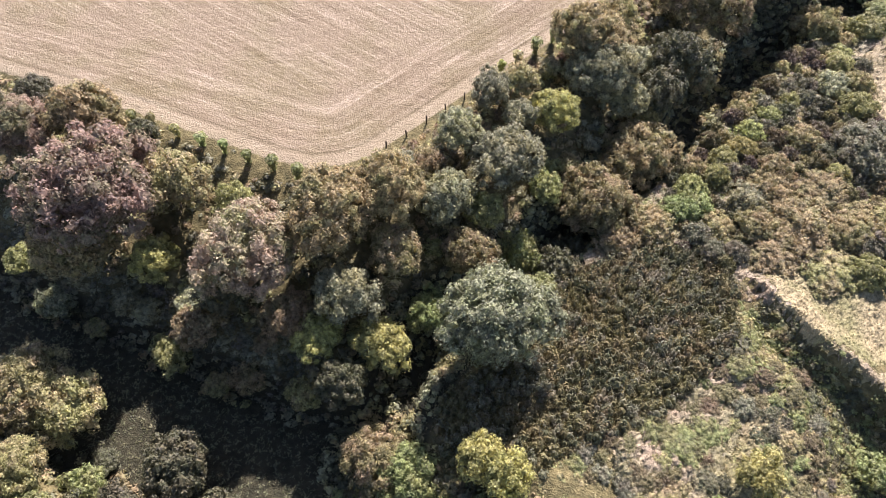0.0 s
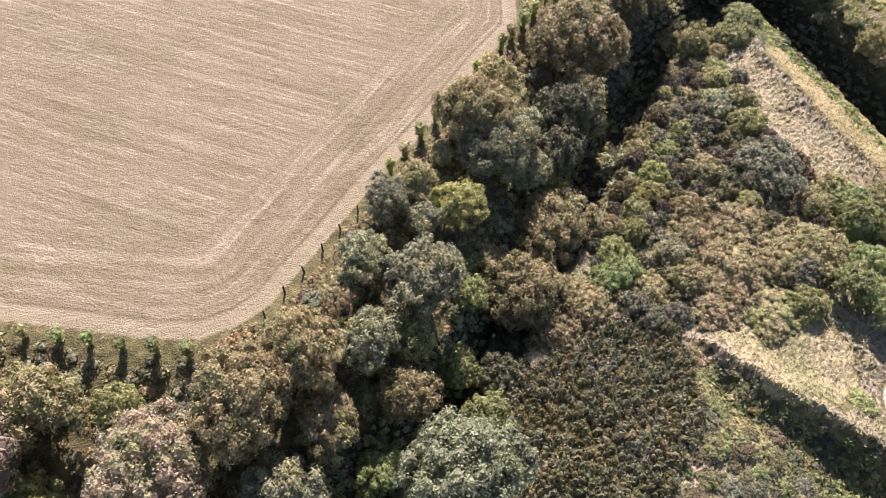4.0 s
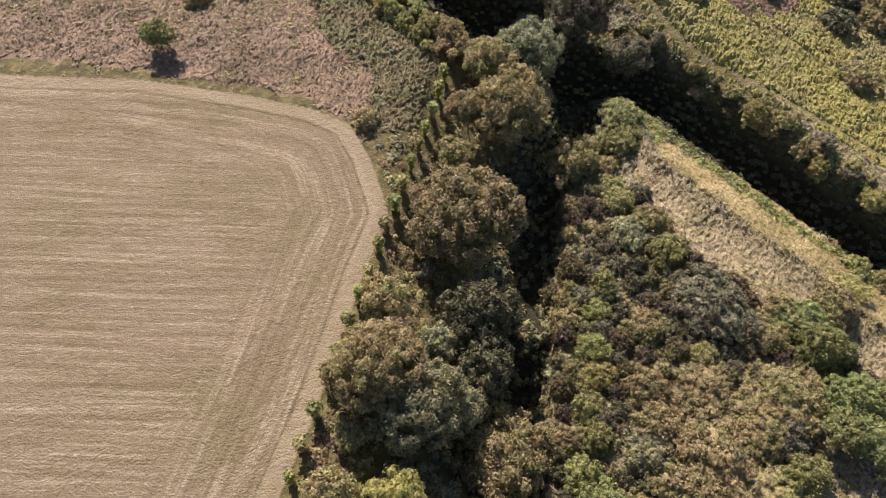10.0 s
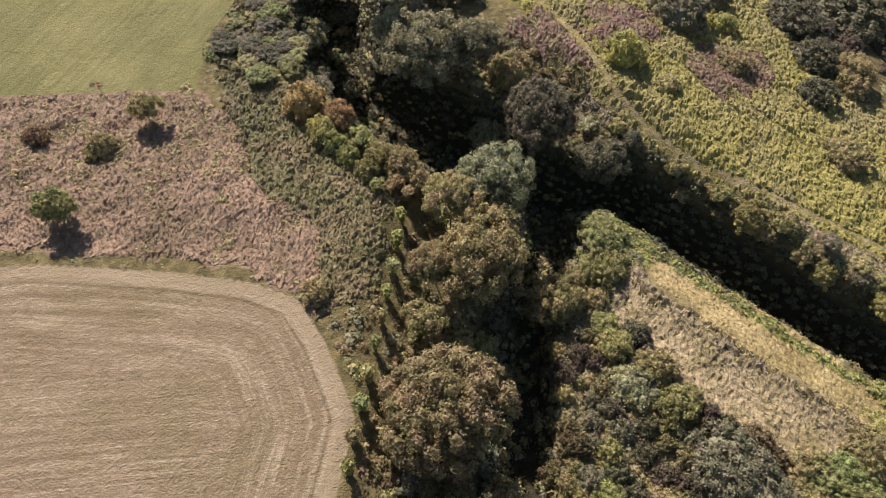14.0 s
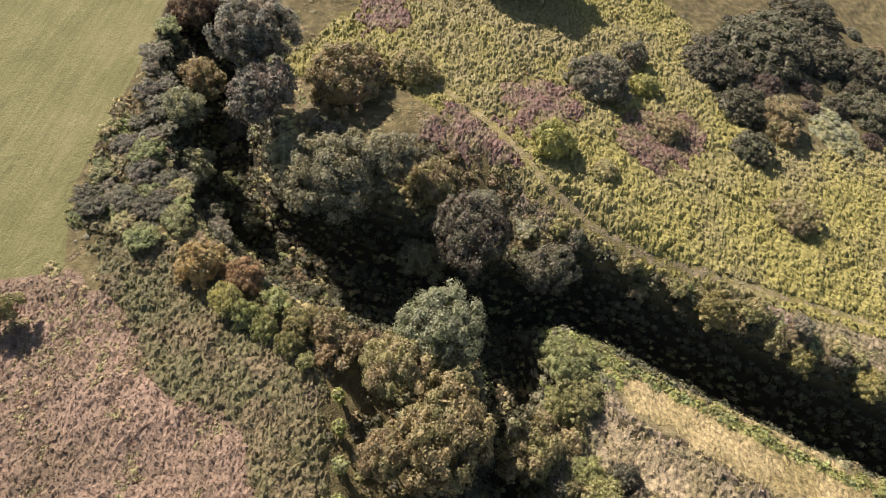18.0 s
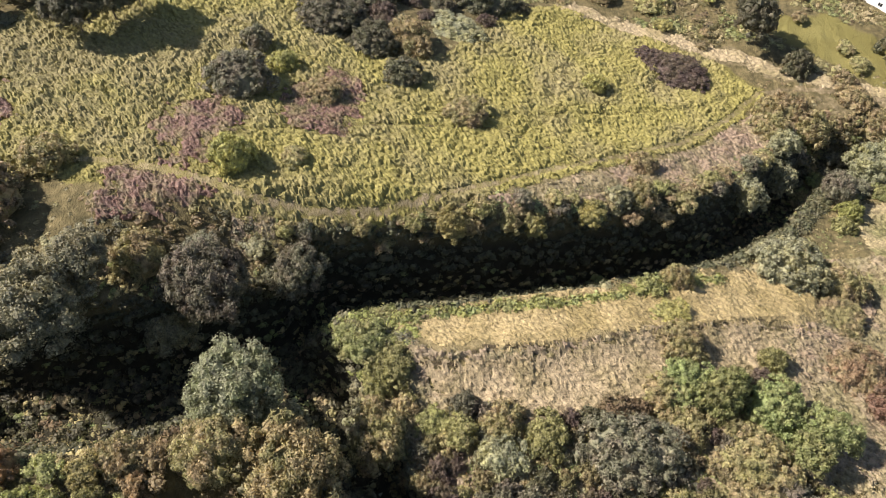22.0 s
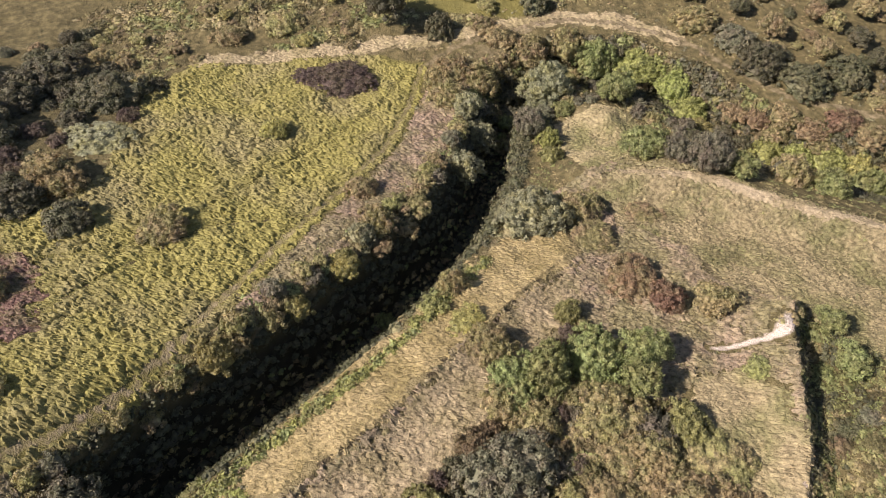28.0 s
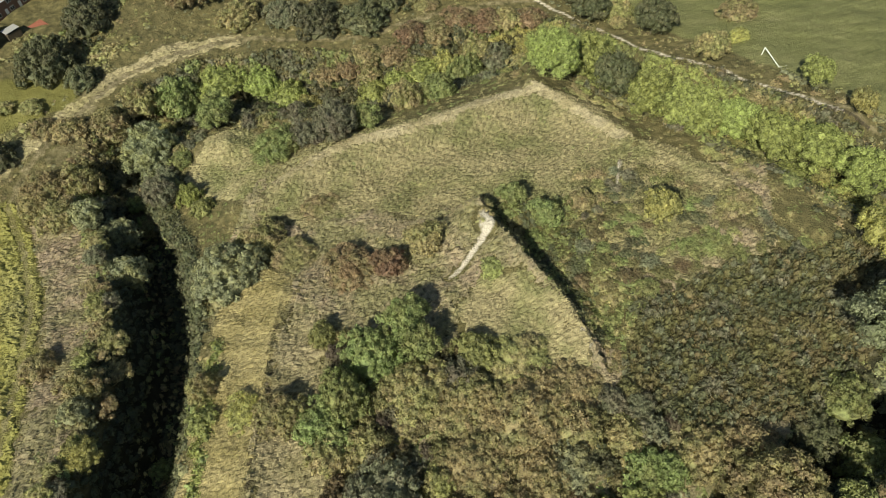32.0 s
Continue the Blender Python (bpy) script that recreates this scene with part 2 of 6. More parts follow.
def land(x, y):
    """Height of the ground."""
    x, y = np.asarray(x, float), np.asarray(y, float)
    east = 25.5 - 0.19 * (x - 146) + 0.221 * (y - 176)
    west = 24.5 + 0.045 * (y - 98)
    g = smooth_max(smooth_min(east, west, 6.0), np.full(x.shape, -9.0), 5.0)
    g = np.clip(g, -9.5, 40)
    h = g
    # the island inside the ditches
    e = edge_of(x, y, FORT)
    inner = smooth_min(g - 2.5, np.full(x.shape, 13.0), 3.0)
    h = np.where(e > 0, inner, h)
    d, c = along(x, y, CREST_NOSE)
    h = np.where(e > -3, smooth_max(h, c - 0.5 * d, 2.0), h)
    d, c = along(x, y, CREST_OUTER)
    h = np.where(e > -6, smooth_max(h, c - 0.5 * d, 2.0), h)
    d, c = along(x, y, CREST_CHALK)
    steep = -30 * (y - 35) - 37 * (x - 91) > 0
    past = np.clip(((x - 86.5) * 0.53 - (y - 42) * 0.85) / 5, 0, 1)
    h = np.where(e > 0, smooth_max(h, c - np.where(steep, 1.35, 0.42 + 0.93 * past) * d, 0.8), h)
    d = np.hypot((x - 154) / 1.3, y - 22)
    h = np.where(e > -8, np.maximum(h, -6.5 - 0.55 * d), h)
    # the hollow below the chalk crest
    h = h - 2.4 * np.clip(edge_of(x, y, HOLLOW) / 4.0, 0, 1)
    # uneven ground away from the mown fields
    rough = np.clip(edge_of(x, y, FIELD) / -6, 0, 1) * np.clip(edge_of(x, y, FIELD_NORTH) / -6, 0, 1)
    h = h + rough * (0.5 * lumps(x, y, 22, 3) + 0.25 * lumps(x, y, 8, 5))
    # the ditches
    for line, half, wall, rise, far in ((DITCH_WEST, 2.5, 2.3, 8.5, 0.62), (DITCH_SOUTH, 12.2, 2.6, 7.5, 0.42), (DITCH_EAST, 2.0, 2.4, 17.0, 0.6), (DITCH_OUTER, 4.0, 1.15, 12.0, 0.5), (DITCH_NORTH, 3.0, 2.4, 21.0, 0.6)):
        d, c = along(x, y, line)
        u = np.maximum(d - half, 0)
        side = np.where(u * wall < rise, u * wall, rise + far * (u - rise / wall))
        h = np.where(d < 60, smooth_min(h, c + side, 1.2), h)
    return h


FIELD = [(-180, 153), (-89.6, 119.2), (-64.1, 109.8), (-43, 100.9), (-30.5, 95.5), (-23.5, 93.6), (-17.5, 94.3), (-12.3, 96.5), (-2, 105.4), (9.6, 115.8), (20.1, 124), (30.3, 133), (38.1, 140.2), (45.6, 146.3), (49.6, 149.6), (51.2, 154.5), (53.6, 162.8), (54.6, 171.5), (50.6, 179), (41.7, 189), (25.9, 204.4), (8.7, 216.4), (-1, 224), (-60, 259), (-180, 317)]
FIELD_NORTH = [(20, 258), (59, 229.2), (66.2, 222.8), (78.3, 236.4), (93.6, 245.2), (106.6, 252.9), (123.4, 264.1), (150, 283), (190, 330), (60, 360)]

# ---- ground ----
def ground_material():
    mat, tree, bsdf, node = material("ground_cover", 0.95)
    link = tree.links.new
    pos = node("ShaderNodeNewGeometry").outputs["Position"]

    def noise_tex(scale, detail=4.0, rough=0.6, squash=None):
        n = node("ShaderNodeTexNoise", Scale=scale, Detail=detail, Roughness=rough)
        if squash:
            turn, m = node("ShaderNodeMapping"), node("ShaderNodeMapping")
            turn.inputs["Rotation"].default_value = (0, 0, squash[0])
            m.inputs["Scale"].default_value = (squash[1], squash[2], 1)
            link(pos, turn.inputs[0])
            link(turn.outputs[0], m.inputs[0])
            link(m.outputs[0], n.inputs["Vector"])
        else:
            link(pos, n.inputs["Vector"])
        return n.outputs[0]

    def mask(name, soft=0.5, grain=None):
        a = node("ShaderNodeAttribute")
        a.attribute_name = name
        out = a.outputs["Fac"]
        if grain is not None:
            g = calc(tree, "SUBTRACT", grain, 0.5)
            g = calc(tree, "MULTIPLY", g, soft)
            out = calc(tree, "ADD", out, g)
            out = calc(tree, "MULTIPLY_ADD", out, 3.0, True)
            out.node.inputs[2].default_value = -1.0
        return out

    fine, mid, broad = noise_tex(3.5, 3.0), noise_tex(0.55, 5.0), noise_tex(0.06, 4.0)
    # undergrowth
    r = ramp(tree, [(0.25, (0.045, 0.042, 0.018)), (0.5, (0.12, 0.10, 0.045)), (0.75, (0.22, 0.18, 0.085))])
    link(mid, r.inputs[0])
    colour = r.outputs[0]
    # rough yellow-green grass, darker than its tussocks to put shade between them
    r = ramp(tree, [(0.25, (0.06, 0.052, 0.015)), (0.5, (0.15, 0.135, 0.04)), (0.75, (0.26, 0.235, 0.085))])
    link(calc(tree, "ADD", calc(tree, "MULTIPLY", fine, 0.55), calc(tree, "MULTIPLY", broad, 0.5)), r.inputs[0])
    colour = mix(tree, mask("tuft", 0.6, mid), colour, r.outputs[0])
    # bleached dry grass
    r = ramp(tree, [(0.28, (0.105, 0.086, 0.046)), (0.5, (0.178, 0.146, 0.084)), (0.72, (0.27, 0.228, 0.140))])
    link(calc(tree, "ADD", calc(tree, "MULTIPLY", fine, 0.5), calc(tree, "MULTIPLY", mid, 0.5)), r.inputs[0])
    colour = mix(tree, mask("dry", 0.9, mid), colour, r.outputs[0])
    # golden grass along the ditch lip
    r = ramp(tree, [(0.28, (0.11, 0.09, 0.042)), (0.5, (0.195, 0.16, 0.078)), (0.72, (0.30, 0.255, 0.14))])
    link(calc(tree, "ADD", calc(tree, "MULTIPLY", fine, 0.5), calc(tree, "MULTIPLY", mid, 0.5)), r.inputs[0])
    colour = mix(tree, mask("golden", 0.6, mid), colour, r.outputs[0])
    # rosy matted grass between the fields
    r = ramp(tree, [(0.3, (0.13, 0.09, 0.06)), (0.5, (0.21, 0.148, 0.102)), (0.7, (0.30, 0.225, 0.162))])
    link(calc(tree, "ADD", calc(tree, "MULTIPLY", fine, 0.5), calc(tree, "MULTIPLY", mid, 0.5)), r.inputs[0])
    colour = mix(tree, mask("rosy", 0.6, mid), colour, r.outputs[0])
    # meadow, greener
    r = ramp(tree, [(0.34, (0.085, 0.09, 0.034)), (0.5, (0.158, 0.155, 0.063)), (0.66, (0.26, 0.235, 0.115))])
    swathe = noise_tex(1.0, 4.0, 0.7, (radians(-28), 0.05, 0.9))
    tone = calc(tree, "ADD", calc(tree, "MULTIPLY", fine, 0.4), calc(tree, "MULTIPLY", broad, 0.3))
    link(calc(tree, "ADD", tone, calc(tree, "MULTIPLY", swathe, 0.3)), r.inputs[0])
    colour = mix(tree, mask("meadow", 0.3, mid), colour, r.outputs[0])
    # mown hay field: pale rows of cut straw over tan stubble, following the edge on the headland
    rows = noise_tex(1.0, 5.0, 0.8, (radians(35.5), 0.035, 1.25))
    flecks = noise_tex(1.0, 2.0, 0.8, (radians(35.5), 1.0, 4.2))
    crumbs = noise_tex(5.0, 2.0, 0.8)
    inset = node("ShaderNodeAttribute")
    inset.attribute_name = "inset"
    head_at = node("ShaderNodeCombineXYZ")
    link(calc(tree, "MULTIPLY", inset.outputs["Fac"], 0.62), head_at.inputs[0])
    sep = node("ShaderNodeSeparateXYZ")
    link(pos, sep.inputs[0])
    link(calc(tree, "MULTIPLY", sep.outputs[0], 0.04), head_at.inputs[1])
    link(calc(tree, "MULTIPLY", sep.outputs[1], 0.04), head_at.inputs[2])
    head_rows = node("ShaderNodeTexNoise", Scale=1.0, Detail=5.0, Roughness=0.75)
    link(head_at.outputs[0], head_rows.inputs["Vector"])
    on_head = calc(tree, "MULTIPLY_ADD", inset.outputs["Fac"], -0.14, True)
    on_head.node.inputs[2].default_value = 2.9
    lines = node("ShaderNodeMix")
    link(on_head, lines.inputs[0])
    link(rows, lines.inputs[2])
    link(head_rows.outputs[0], lines.inputs[3])
    tone = calc(tree, "ADD", calc(tree, "MULTIPLY", lines.outputs[0], 0.52), calc(tree, "MULTIPLY", flecks, 0.30))
    tone = calc(tree, "ADD", tone, calc(tree, "MULTIPLY", crumbs, 0.24))
    r = ramp(tree, [(0.38, (0.098, 0.073, 0.04)), (0.45, (0.150, 0.113, 0.068)), (0.52, (0.192, 0.149, 0.096)), (0.57, (0.262, 0.211, 0.144)), (0.64, (0.41, 0.35, 0.262))])
    link(tone, r.inputs[0])
    tint = ramp(tree, [(0.38, (0.145, 0.122, 0.05)), (0.55, (0.222, 0.163, 0.108))])
    link(broad, tint.inputs[0])
    hay = mix(tree, 0.3, r.outputs[0], tint.outputs[0])
    # the pale driven margin with its dark inner rut
    margin = calc(tree, "MULTIPLY_ADD", inset.outputs["Fac"], -1.4, True)
    margin.node.inputs[2].default_value = 4.6
    hay = mix(tree, calc(tree, "MULTIPLY", margin, 0.55), hay, (0.30, 0.245, 0.165))
    rut = calc(tree, "ABSOLUTE", calc(tree, "SUBTRACT", inset.outputs["Fac"], 3.4))
    rut = calc(tree, "MULTIPLY_ADD", rut, -2.2, True)
    rut.node.inputs[2].default_value = 1.0
    hay = mix(tree, calc(tree, "MULTIPLY", rut, calc(tree, "MULTIPLY", mid, 1.2, True)), hay, (0.11, 0.085, 0.045))
    colour = mix(tree, mask("mown", 0.25, mid), colour, hay)
    # trodden and driven lines
    r = ramp(tree, [(0.3, (0.25, 0.185, 0.11)), (0.7, (0.40, 0.325, 0.225))])
    link(mid, r.inputs[0])
    colour = mix(tree, mask("trodden", 0.5, mid), colour, r.outputs[0])
    # dark furrow of a narrow foot track
    colour = mix(tree, mask("furrow", 0.3, fine), colour, (0.07, 0.055, 0.03))
    # bare chalk
    r = ramp(tree, [(0.3, (0.40, 0.32, 0.25)), (0.7, (0.74, 0.66, 0.57))])
    link(fine, r.inputs[0])
    colour = mix(tree, mask("chalk", 0.5, mid), colour, r.outputs[0])
    # dead leaves on the ditch floors, near-black so shade sits in the colour
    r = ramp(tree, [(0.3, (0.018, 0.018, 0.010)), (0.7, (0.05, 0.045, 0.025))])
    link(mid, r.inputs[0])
    colour = mix(tree, mask("ditch_shade", 0.5, mid), colour, r.outputs[0])
    link(colour, bsdf.inputs["Base Color"])
    bump = node("ShaderNodeBump", Strength=0.9, Distance=0.5)
    link(calc(tree, "ADD", fine, calc(tree, "MULTIPLY", mid, 1.5)), bump.inputs["Height"])
    link(bump.outputs[0], bsdf.inputs["Normal"])
    return mat


def spread(lo, hi, step, far):
    """Even steps between lo and hi, then ever wider ones out to far."""
    core = list(np.arange(lo, hi + step * 0.5, step))
    out, s, v = [], step, hi
    while v < far:
        s *= 1.25
        v += s
        out.append(v)
    left, s, v = [], step, lo
    while v > -far:
        s *= 1.25
        v -= s
        left.append(v)
    return np.array(left[::-1] + core + out)


TRACK_FIELD = [(-95, 124, 1), (-68, 113.5, 1), (-42.9, 103.8, 1), (-28.4, 98.5, 1), (-21.2, 98.4, 1), (-9.7, 106.7, 1), (2.3, 115.6, 1), (16.9, 128, 1), (32.6, 141.9, 1), (41.2, 154.9, 1), (45.1, 168.4, 1), (43, 177, 1), (34, 189, 1), (18, 203, 1), (-1, 218, 1)]
PATH_SLOPE = [(141, 207, 1), (140, 194, 1), (138, 183, 1), (135, 172, 1), (134.5, 160, 1), (136.5, 149, 1), (141, 138, 1), (148, 125, 1), (156, 111, 1), (163, 95, 1), (173, 78, 1), (184, 65, 1), (192, 57, 1), (198, 51, 1), (200, 39, 1), (197, 21, 1), (191, 3, 1), (180, -8, 1), (166, -18, 1), (147, -21, 1), (132, -25, 1), (112, -40, 1), (99, -47, 1), (84, -52, 1), (68, -42, 1), (54, -29, 1), (36, -17, 1), (19, -4, 1), (3, 6, 1)]
PATH_CROSS = [(205, 214, 1), (198, 196, 1), (184, 172, 1), (174, 156, 1), (168, 142, 1), (170, 126, 1), (176, 108, 1), (182, 90, 1), (188, 72, 1), (198, 56, 1)]
FURROW = [(106, 143, 1), (106, 135, 1), (109, 130, 1), (109, 121, 1), (111, 110, 1), (114, 100, 1), (114, 93, 1), (117, 84, 1), (119, 77, 1), (118, 71, 1)]
FURROW_SLOPE = [(150, 182, 1), (158, 160, 1), (163, 140, 1), (166, 125, 1), (160, 108, 1), (156, 100, 1)]
PATH_WHITE = [(84, -52, 1), (68, -42, 1), (54, -29, 1), (36, -17, 1), (19, -4, 1), (11, 3, 1)]
CHALK_PATH = [(83.2, 47.6, 0.6), (84.1, 49.8, 0.6), (85.4, 52.8, 0.4), (87, 56.8, 0.25), (89, 60, 0.1)]
CHALK_BANK = [(57.6, 20.2, 1), (58.1, 28.3, 1), (58.4, 37.4, 1)]
BARE_RIM = [(58.2, 50.5, 1), (54.7, 54.3, 1), (50.4, 54.2, 1), (46.7, 51, 1)]
CHALK_BARE = [(81.4, 47.5), (82.4, 50), (84.6, 49.6), (86.6, 46.2), (86.6, 43), (84, 42.6), (82, 44.6)]


def make_ground():
    xs, ys = spread(-110, 278, 1.0, 2600), spread(-62, 262, 0.95, 2600)
    gx, gy = np.meshgrid(xs, ys)
    gz = land(gx, gy)
    nx, ny = len(xs), len(ys)
    me = bpy.data.meshes.new("ground")
    idx = np.arange(nx * ny).reshape(ny, nx)
    faces = np.stack([idx[:-1, :-1], idx[:-1, 1:], idx[1:, 1:], idx[1:, :-1]], -1).reshape(-1, 4)
    me.from_pydata(np.stack([gx, gy, gz], -1).reshape(-1, 3).tolist(), [], faces.tolist())
    me.polygons.foreach_set("use_smooth", [True] * len(faces))
    wob = 1.2 * lumps(gx, gy, 9, 11)

    def put(name, values):
        a = me.attributes.new(name, "FLOAT", "POINT")
        a.data.foreach_set("value", np.clip(values, 0, 1).astype(np.float32).ravel())

    def line(path, half, soft=0.6):
        d, _ = along(gx, gy, path)
        return np.clip((half + soft - d) / soft, 0, 1)

    field, north = edge_of(gx, gy, FIELD), edge_of(gx, gy, FIELD_NORTH)
    put("mown", field / 1.0 + 0.5)
    a = me.attributes.new("inset", "FLOAT", "POINT")
    a.data.foreach_set("value", np.clip(field, 0, 60).astype(np.float32).ravel())
    put("meadow", np.maximum(np.maximum(north + 0.5, np.minimum(edge_of(gx, gy, SLOPE_FAR) / 6 + 0.2 * wob, 0.3)), edge_of(gx, gy, MEADOW_SOUTH) / 4 + 0.5 + 0.2 * wob))
    east = np.maximum(edge_of(gx, gy, SLOPE_EAST), edge_of(gx, gy, BACK_FIELD) - 0.5)
    put("tuft", np.clip((east + wob) / 3 + 0.5, 0, 1))
    dry = np.full(gx.shape, -9.0)
    for k, poly in enumerate(DRY):
        dry = np.maximum(dry, np.minimum(edge_of(gx, gy, poly) + wob, (9, 0.2, 0.2, -0.1, 0.1, -0.2, 1.0, 0.1)[k]))
    lip, _ = along(gx, gy, DITCH_EAST)
    dry = np.maximum(dry, np.where((edge_of(gx, gy, FORT) < 0) & (gx > 112), np.minimum(np.minimum(lip - 8, 19 - lip) + wob, -0.1), -9))
    put("dry", dry / 2.5 + 0.5)
    d, c = along(gx, gy, TRACK_FIELD)
    wheel = np.maximum(np.clip(1 - np.abs(d - 1.1) / 0.6, 0, 1), 0.35 * np.clip((2.2 - d) / 0.6, 0, 1))
    put("golden", (edge_of(gx, gy, DRY[0]) + 0.5 * wob) / 2.5 + 0.5)
    put("rosy", (edge_of(gx, gy, DRY[4]) + wob) / 2.5 + 0.5)
    put("trodden", 0.35 * wheel + 0.7 * line(BARE_RIM, 0.6, 0.8) + 0.6 * line([(133, 34, 1), (120, 23, 1), (100, 11, 1), (92, 4, 1), (79, -3, 1), (66, 5, 1)], 0.5, 1.1) + 0.42 * np.maximum(line(PATH_SLOPE, 1.1), 0.8 * line(PATH_CROSS, 0.6)))
    put("furrow", 0.85 * np.maximum(line(FURROW, 0.1, 0.5), 0.8 * line(FURROW_SLOPE, 0.1, 0.7)))
    put("chalk", np.maximum(0.8 * line(PATH_WHITE, 0.25, 0.8), np.maximum(np.maximum(np.clip((along(gx, gy, CHALK_PATH)[1] + 0.7 - along(gx, gy, CHALK_PATH)[0]) / 0.8, 0, 1) * 0.8, 0.62 * np.clip(edge_of(gx, gy, CHALK_BARE) / 1.2 + 0.3 + 0.2 * wob, 0, 1)), np.maximum(0.55 * line([(60, 74, 1), (64, 69, 1)], 0.6, 1.0), 0.6 * line(CHALK_BANK, 0.3, 0.8)))))
    # bands along each ditch where the ground takes the painted shade tone
    ditch_shade = np.zeros(gx.shape)
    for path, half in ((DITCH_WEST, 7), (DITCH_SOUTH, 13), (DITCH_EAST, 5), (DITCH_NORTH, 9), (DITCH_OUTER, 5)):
        ditch_shade = np.maximum(ditch_shade, line(path, half, 4))
    put("ditch_shade", ditch_shade)
    ob = new("ground", me)
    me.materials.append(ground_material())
    return tagged(ob, "rolling downland ground with mown field, rough grass and deep ditches", "ground", kind="structure")


MEADOW_SOUTH = [(60, -48), (24, -18), (-20, 20), (-120, 60), (-200, 0), (-80, -120), (60, -120)]
SLOPE_EAST = [(118, 232), (136, 212), (134, 198), (132, 172), (132.5, 158), (136, 145), (140, 134), (147, 121), (155, 107), (163, 90), (174, 73), (188, 58), (199, 49), (212, 62), (222, 84), (232, 104), (224, 118), (208, 128), (192, 138), (187, 152), (195, 168), (214, 178), (216, 200), (205, 219), (170, 232)]
SLOPE_FAR = [(200, 40), (240, 80), (330, 120), (400, 60), (330, -80), (200, -80), (190, -30)]
MOUND_GRASS = [(86, 67), (82, 58), (76, 57), (68, 65), (61, 73), (64, 83), (76, 81), (84, 77)]
DRY = [
    [(114, 146), (108, 138), (109, 124), (111, 112), (114, 100), (116, 88), (117, 78), (121, 62), (131, 58), (133, 64), (133, 77), (127, 95), (123.5, 112), (120.5, 130)],
    [(106, 130), (108, 114), (112, 100), (108, 94), (103, 104), (101, 118)],
    [(136, 33), (118, 19), (99, 7), (80, -5), (64, 0), (55, 12), (56, 25), (69, 33), (81, 36), (93, 38), (101, 44), (111, 40), (124, 47), (136, 46)],
    [(59, 24), (51, 11), (36, 22), (34, 33), (42, 32), (47, 42), (56, 54), (60, 44)],
    [(55, 168), (52, 182), (38, 197), (20, 214), (0, 229), (-60, 265), (-20, 280), (20, 258), (54, 238), (66, 228), (68, 210), (62, 196), (66, 180)],
    [(161, 34), (160, 21.1), (154.6, 9.6), (144.9, 16.9), (135.9, 34.8), (139.6, 43.2), (151.1, 39.6)],
    [(66, 62), (61, 72), (63, 82), (67, 80), (67, 70), (72, 61)],
    [(236, 103), (228, 84), (220, 66), (214, 51), (206, 36), (201, 18), (195, 2), (182, -12), (166, -20), (163, -16), (179, -6), (190, 5), (195, 20), (201, 37), (208, 52), (214, 67), (222, 85), (230, 104)],
]
BACK_FIELD = [(231, 38), (233, 22), (222, 10), (200, 4), (198, 16), (214, 32), (223, 42)]
make_ground()

# ---- plants ----
def mesh_from(name, verts, faces, mat, smooth=False):
    me = bpy.data.meshes.new(name)
    me.from_pydata(np.asarray(verts).tolist(), [], faces)
    me.materials.append(mat)
    if smooth:
        me.polygons.foreach_set("use_smooth", [True] * len(me.polygons))
    return me


def sprays(rng, centres, outward, size):
    """Leaf sprays: a pointed blade at each place, turned outward with some scatter."""
    n = len(centres)
    nrm = outward + rng.normal(0, 0.38, (n, 3))
    nrm /= np.linalg.norm(nrm, axis=1)[:, None]
    side = np.cross(nrm, rng.normal(0, 1, (n, 3)))
    side /= np.linalg.norm(side, axis=1)[:, None]
    up = np.cross(nrm, side)
    s = size * rng.uniform(0.6, 1.4, n)[:, None]
    verts = np.stack([centres - side * s * 0.62 - up * s * 0.55, centres + side * s * 0.62 - up * s * 0.55, centres + up * s * 0.95 + nrm * s * 0.12], 1).reshape(-1, 3)
    k = np.arange(n) * 3
    return verts, np.stack([k, k + 1, k + 2], 1).tolist()


def ball(rng, seg=6, rings=4):
    """A rough low ball of radius one."""
    v = [(0, 0, -1)]
    for i in range(1, rings):
        a = math.pi * i / rings - math.pi / 2
        for j in range(seg):
            b = 2 * math.pi * (j + 0.5 * (i % 2)) / seg
            r = rng.uniform(0.85, 1.1)
            v.append((r * math.cos(a) * math.cos(b), r * math.cos(a) * math.sin(b), r * math.sin(a)))
    v.append((0, 0, 1))
    f = [(0, 1 + (j + 1) % seg, 1 + j) for j in range(seg)]
    for i in range(rings - 2):
        o = 1 + i * seg
        f += [(o + j, o + (j + 1) % seg, o + seg + (j + 1) % seg, o + seg + j) for j in range(seg)]
    o = 1 + (rings - 2) * seg
    f += [(o + j, o + (j + 1) % seg, len(v) - 1) for j in range(seg)]
    return np.array(v), f


def outline(rng, a):
    """An uneven reach round the compass, about one."""
    p = rng.uniform(0, 6.28, 3)
    return lambda b: 1 + 0.10 * math.sin(2 * b + p[0]) + 0.08 * math.sin(3 * b + p[1]) + 0.06 * math.sin(5 * b + p[2])


def lobe(rng, add, c, r, out, per_lobe, leaf):
    """A tuft of leaf sprays round a small heart, facing out."""
    v, f = ball(rng, 4, 2)
    add(c + v * r * 0.72, f)
    d = rng.normal(0, 1, (per_lobe, 3))
    d /= np.linalg.norm(d, axis=1)[:, None]
    d = np.where((d @ out)[:, None] < -0.25, -d, d)
    at = c + d * r * rng.uniform(0.72, 1.12, per_lobe)[:, None]
    add(*sprays(rng, at, d, leaf))


def joined():
    verts, faces, count = [], [], [0]

    def add(v, f):
        verts.append(v)
        faces.extend([tuple(int(i) + count[0] for i in q) for q in f])
        count[0] += len(v)
    return verts, faces, add


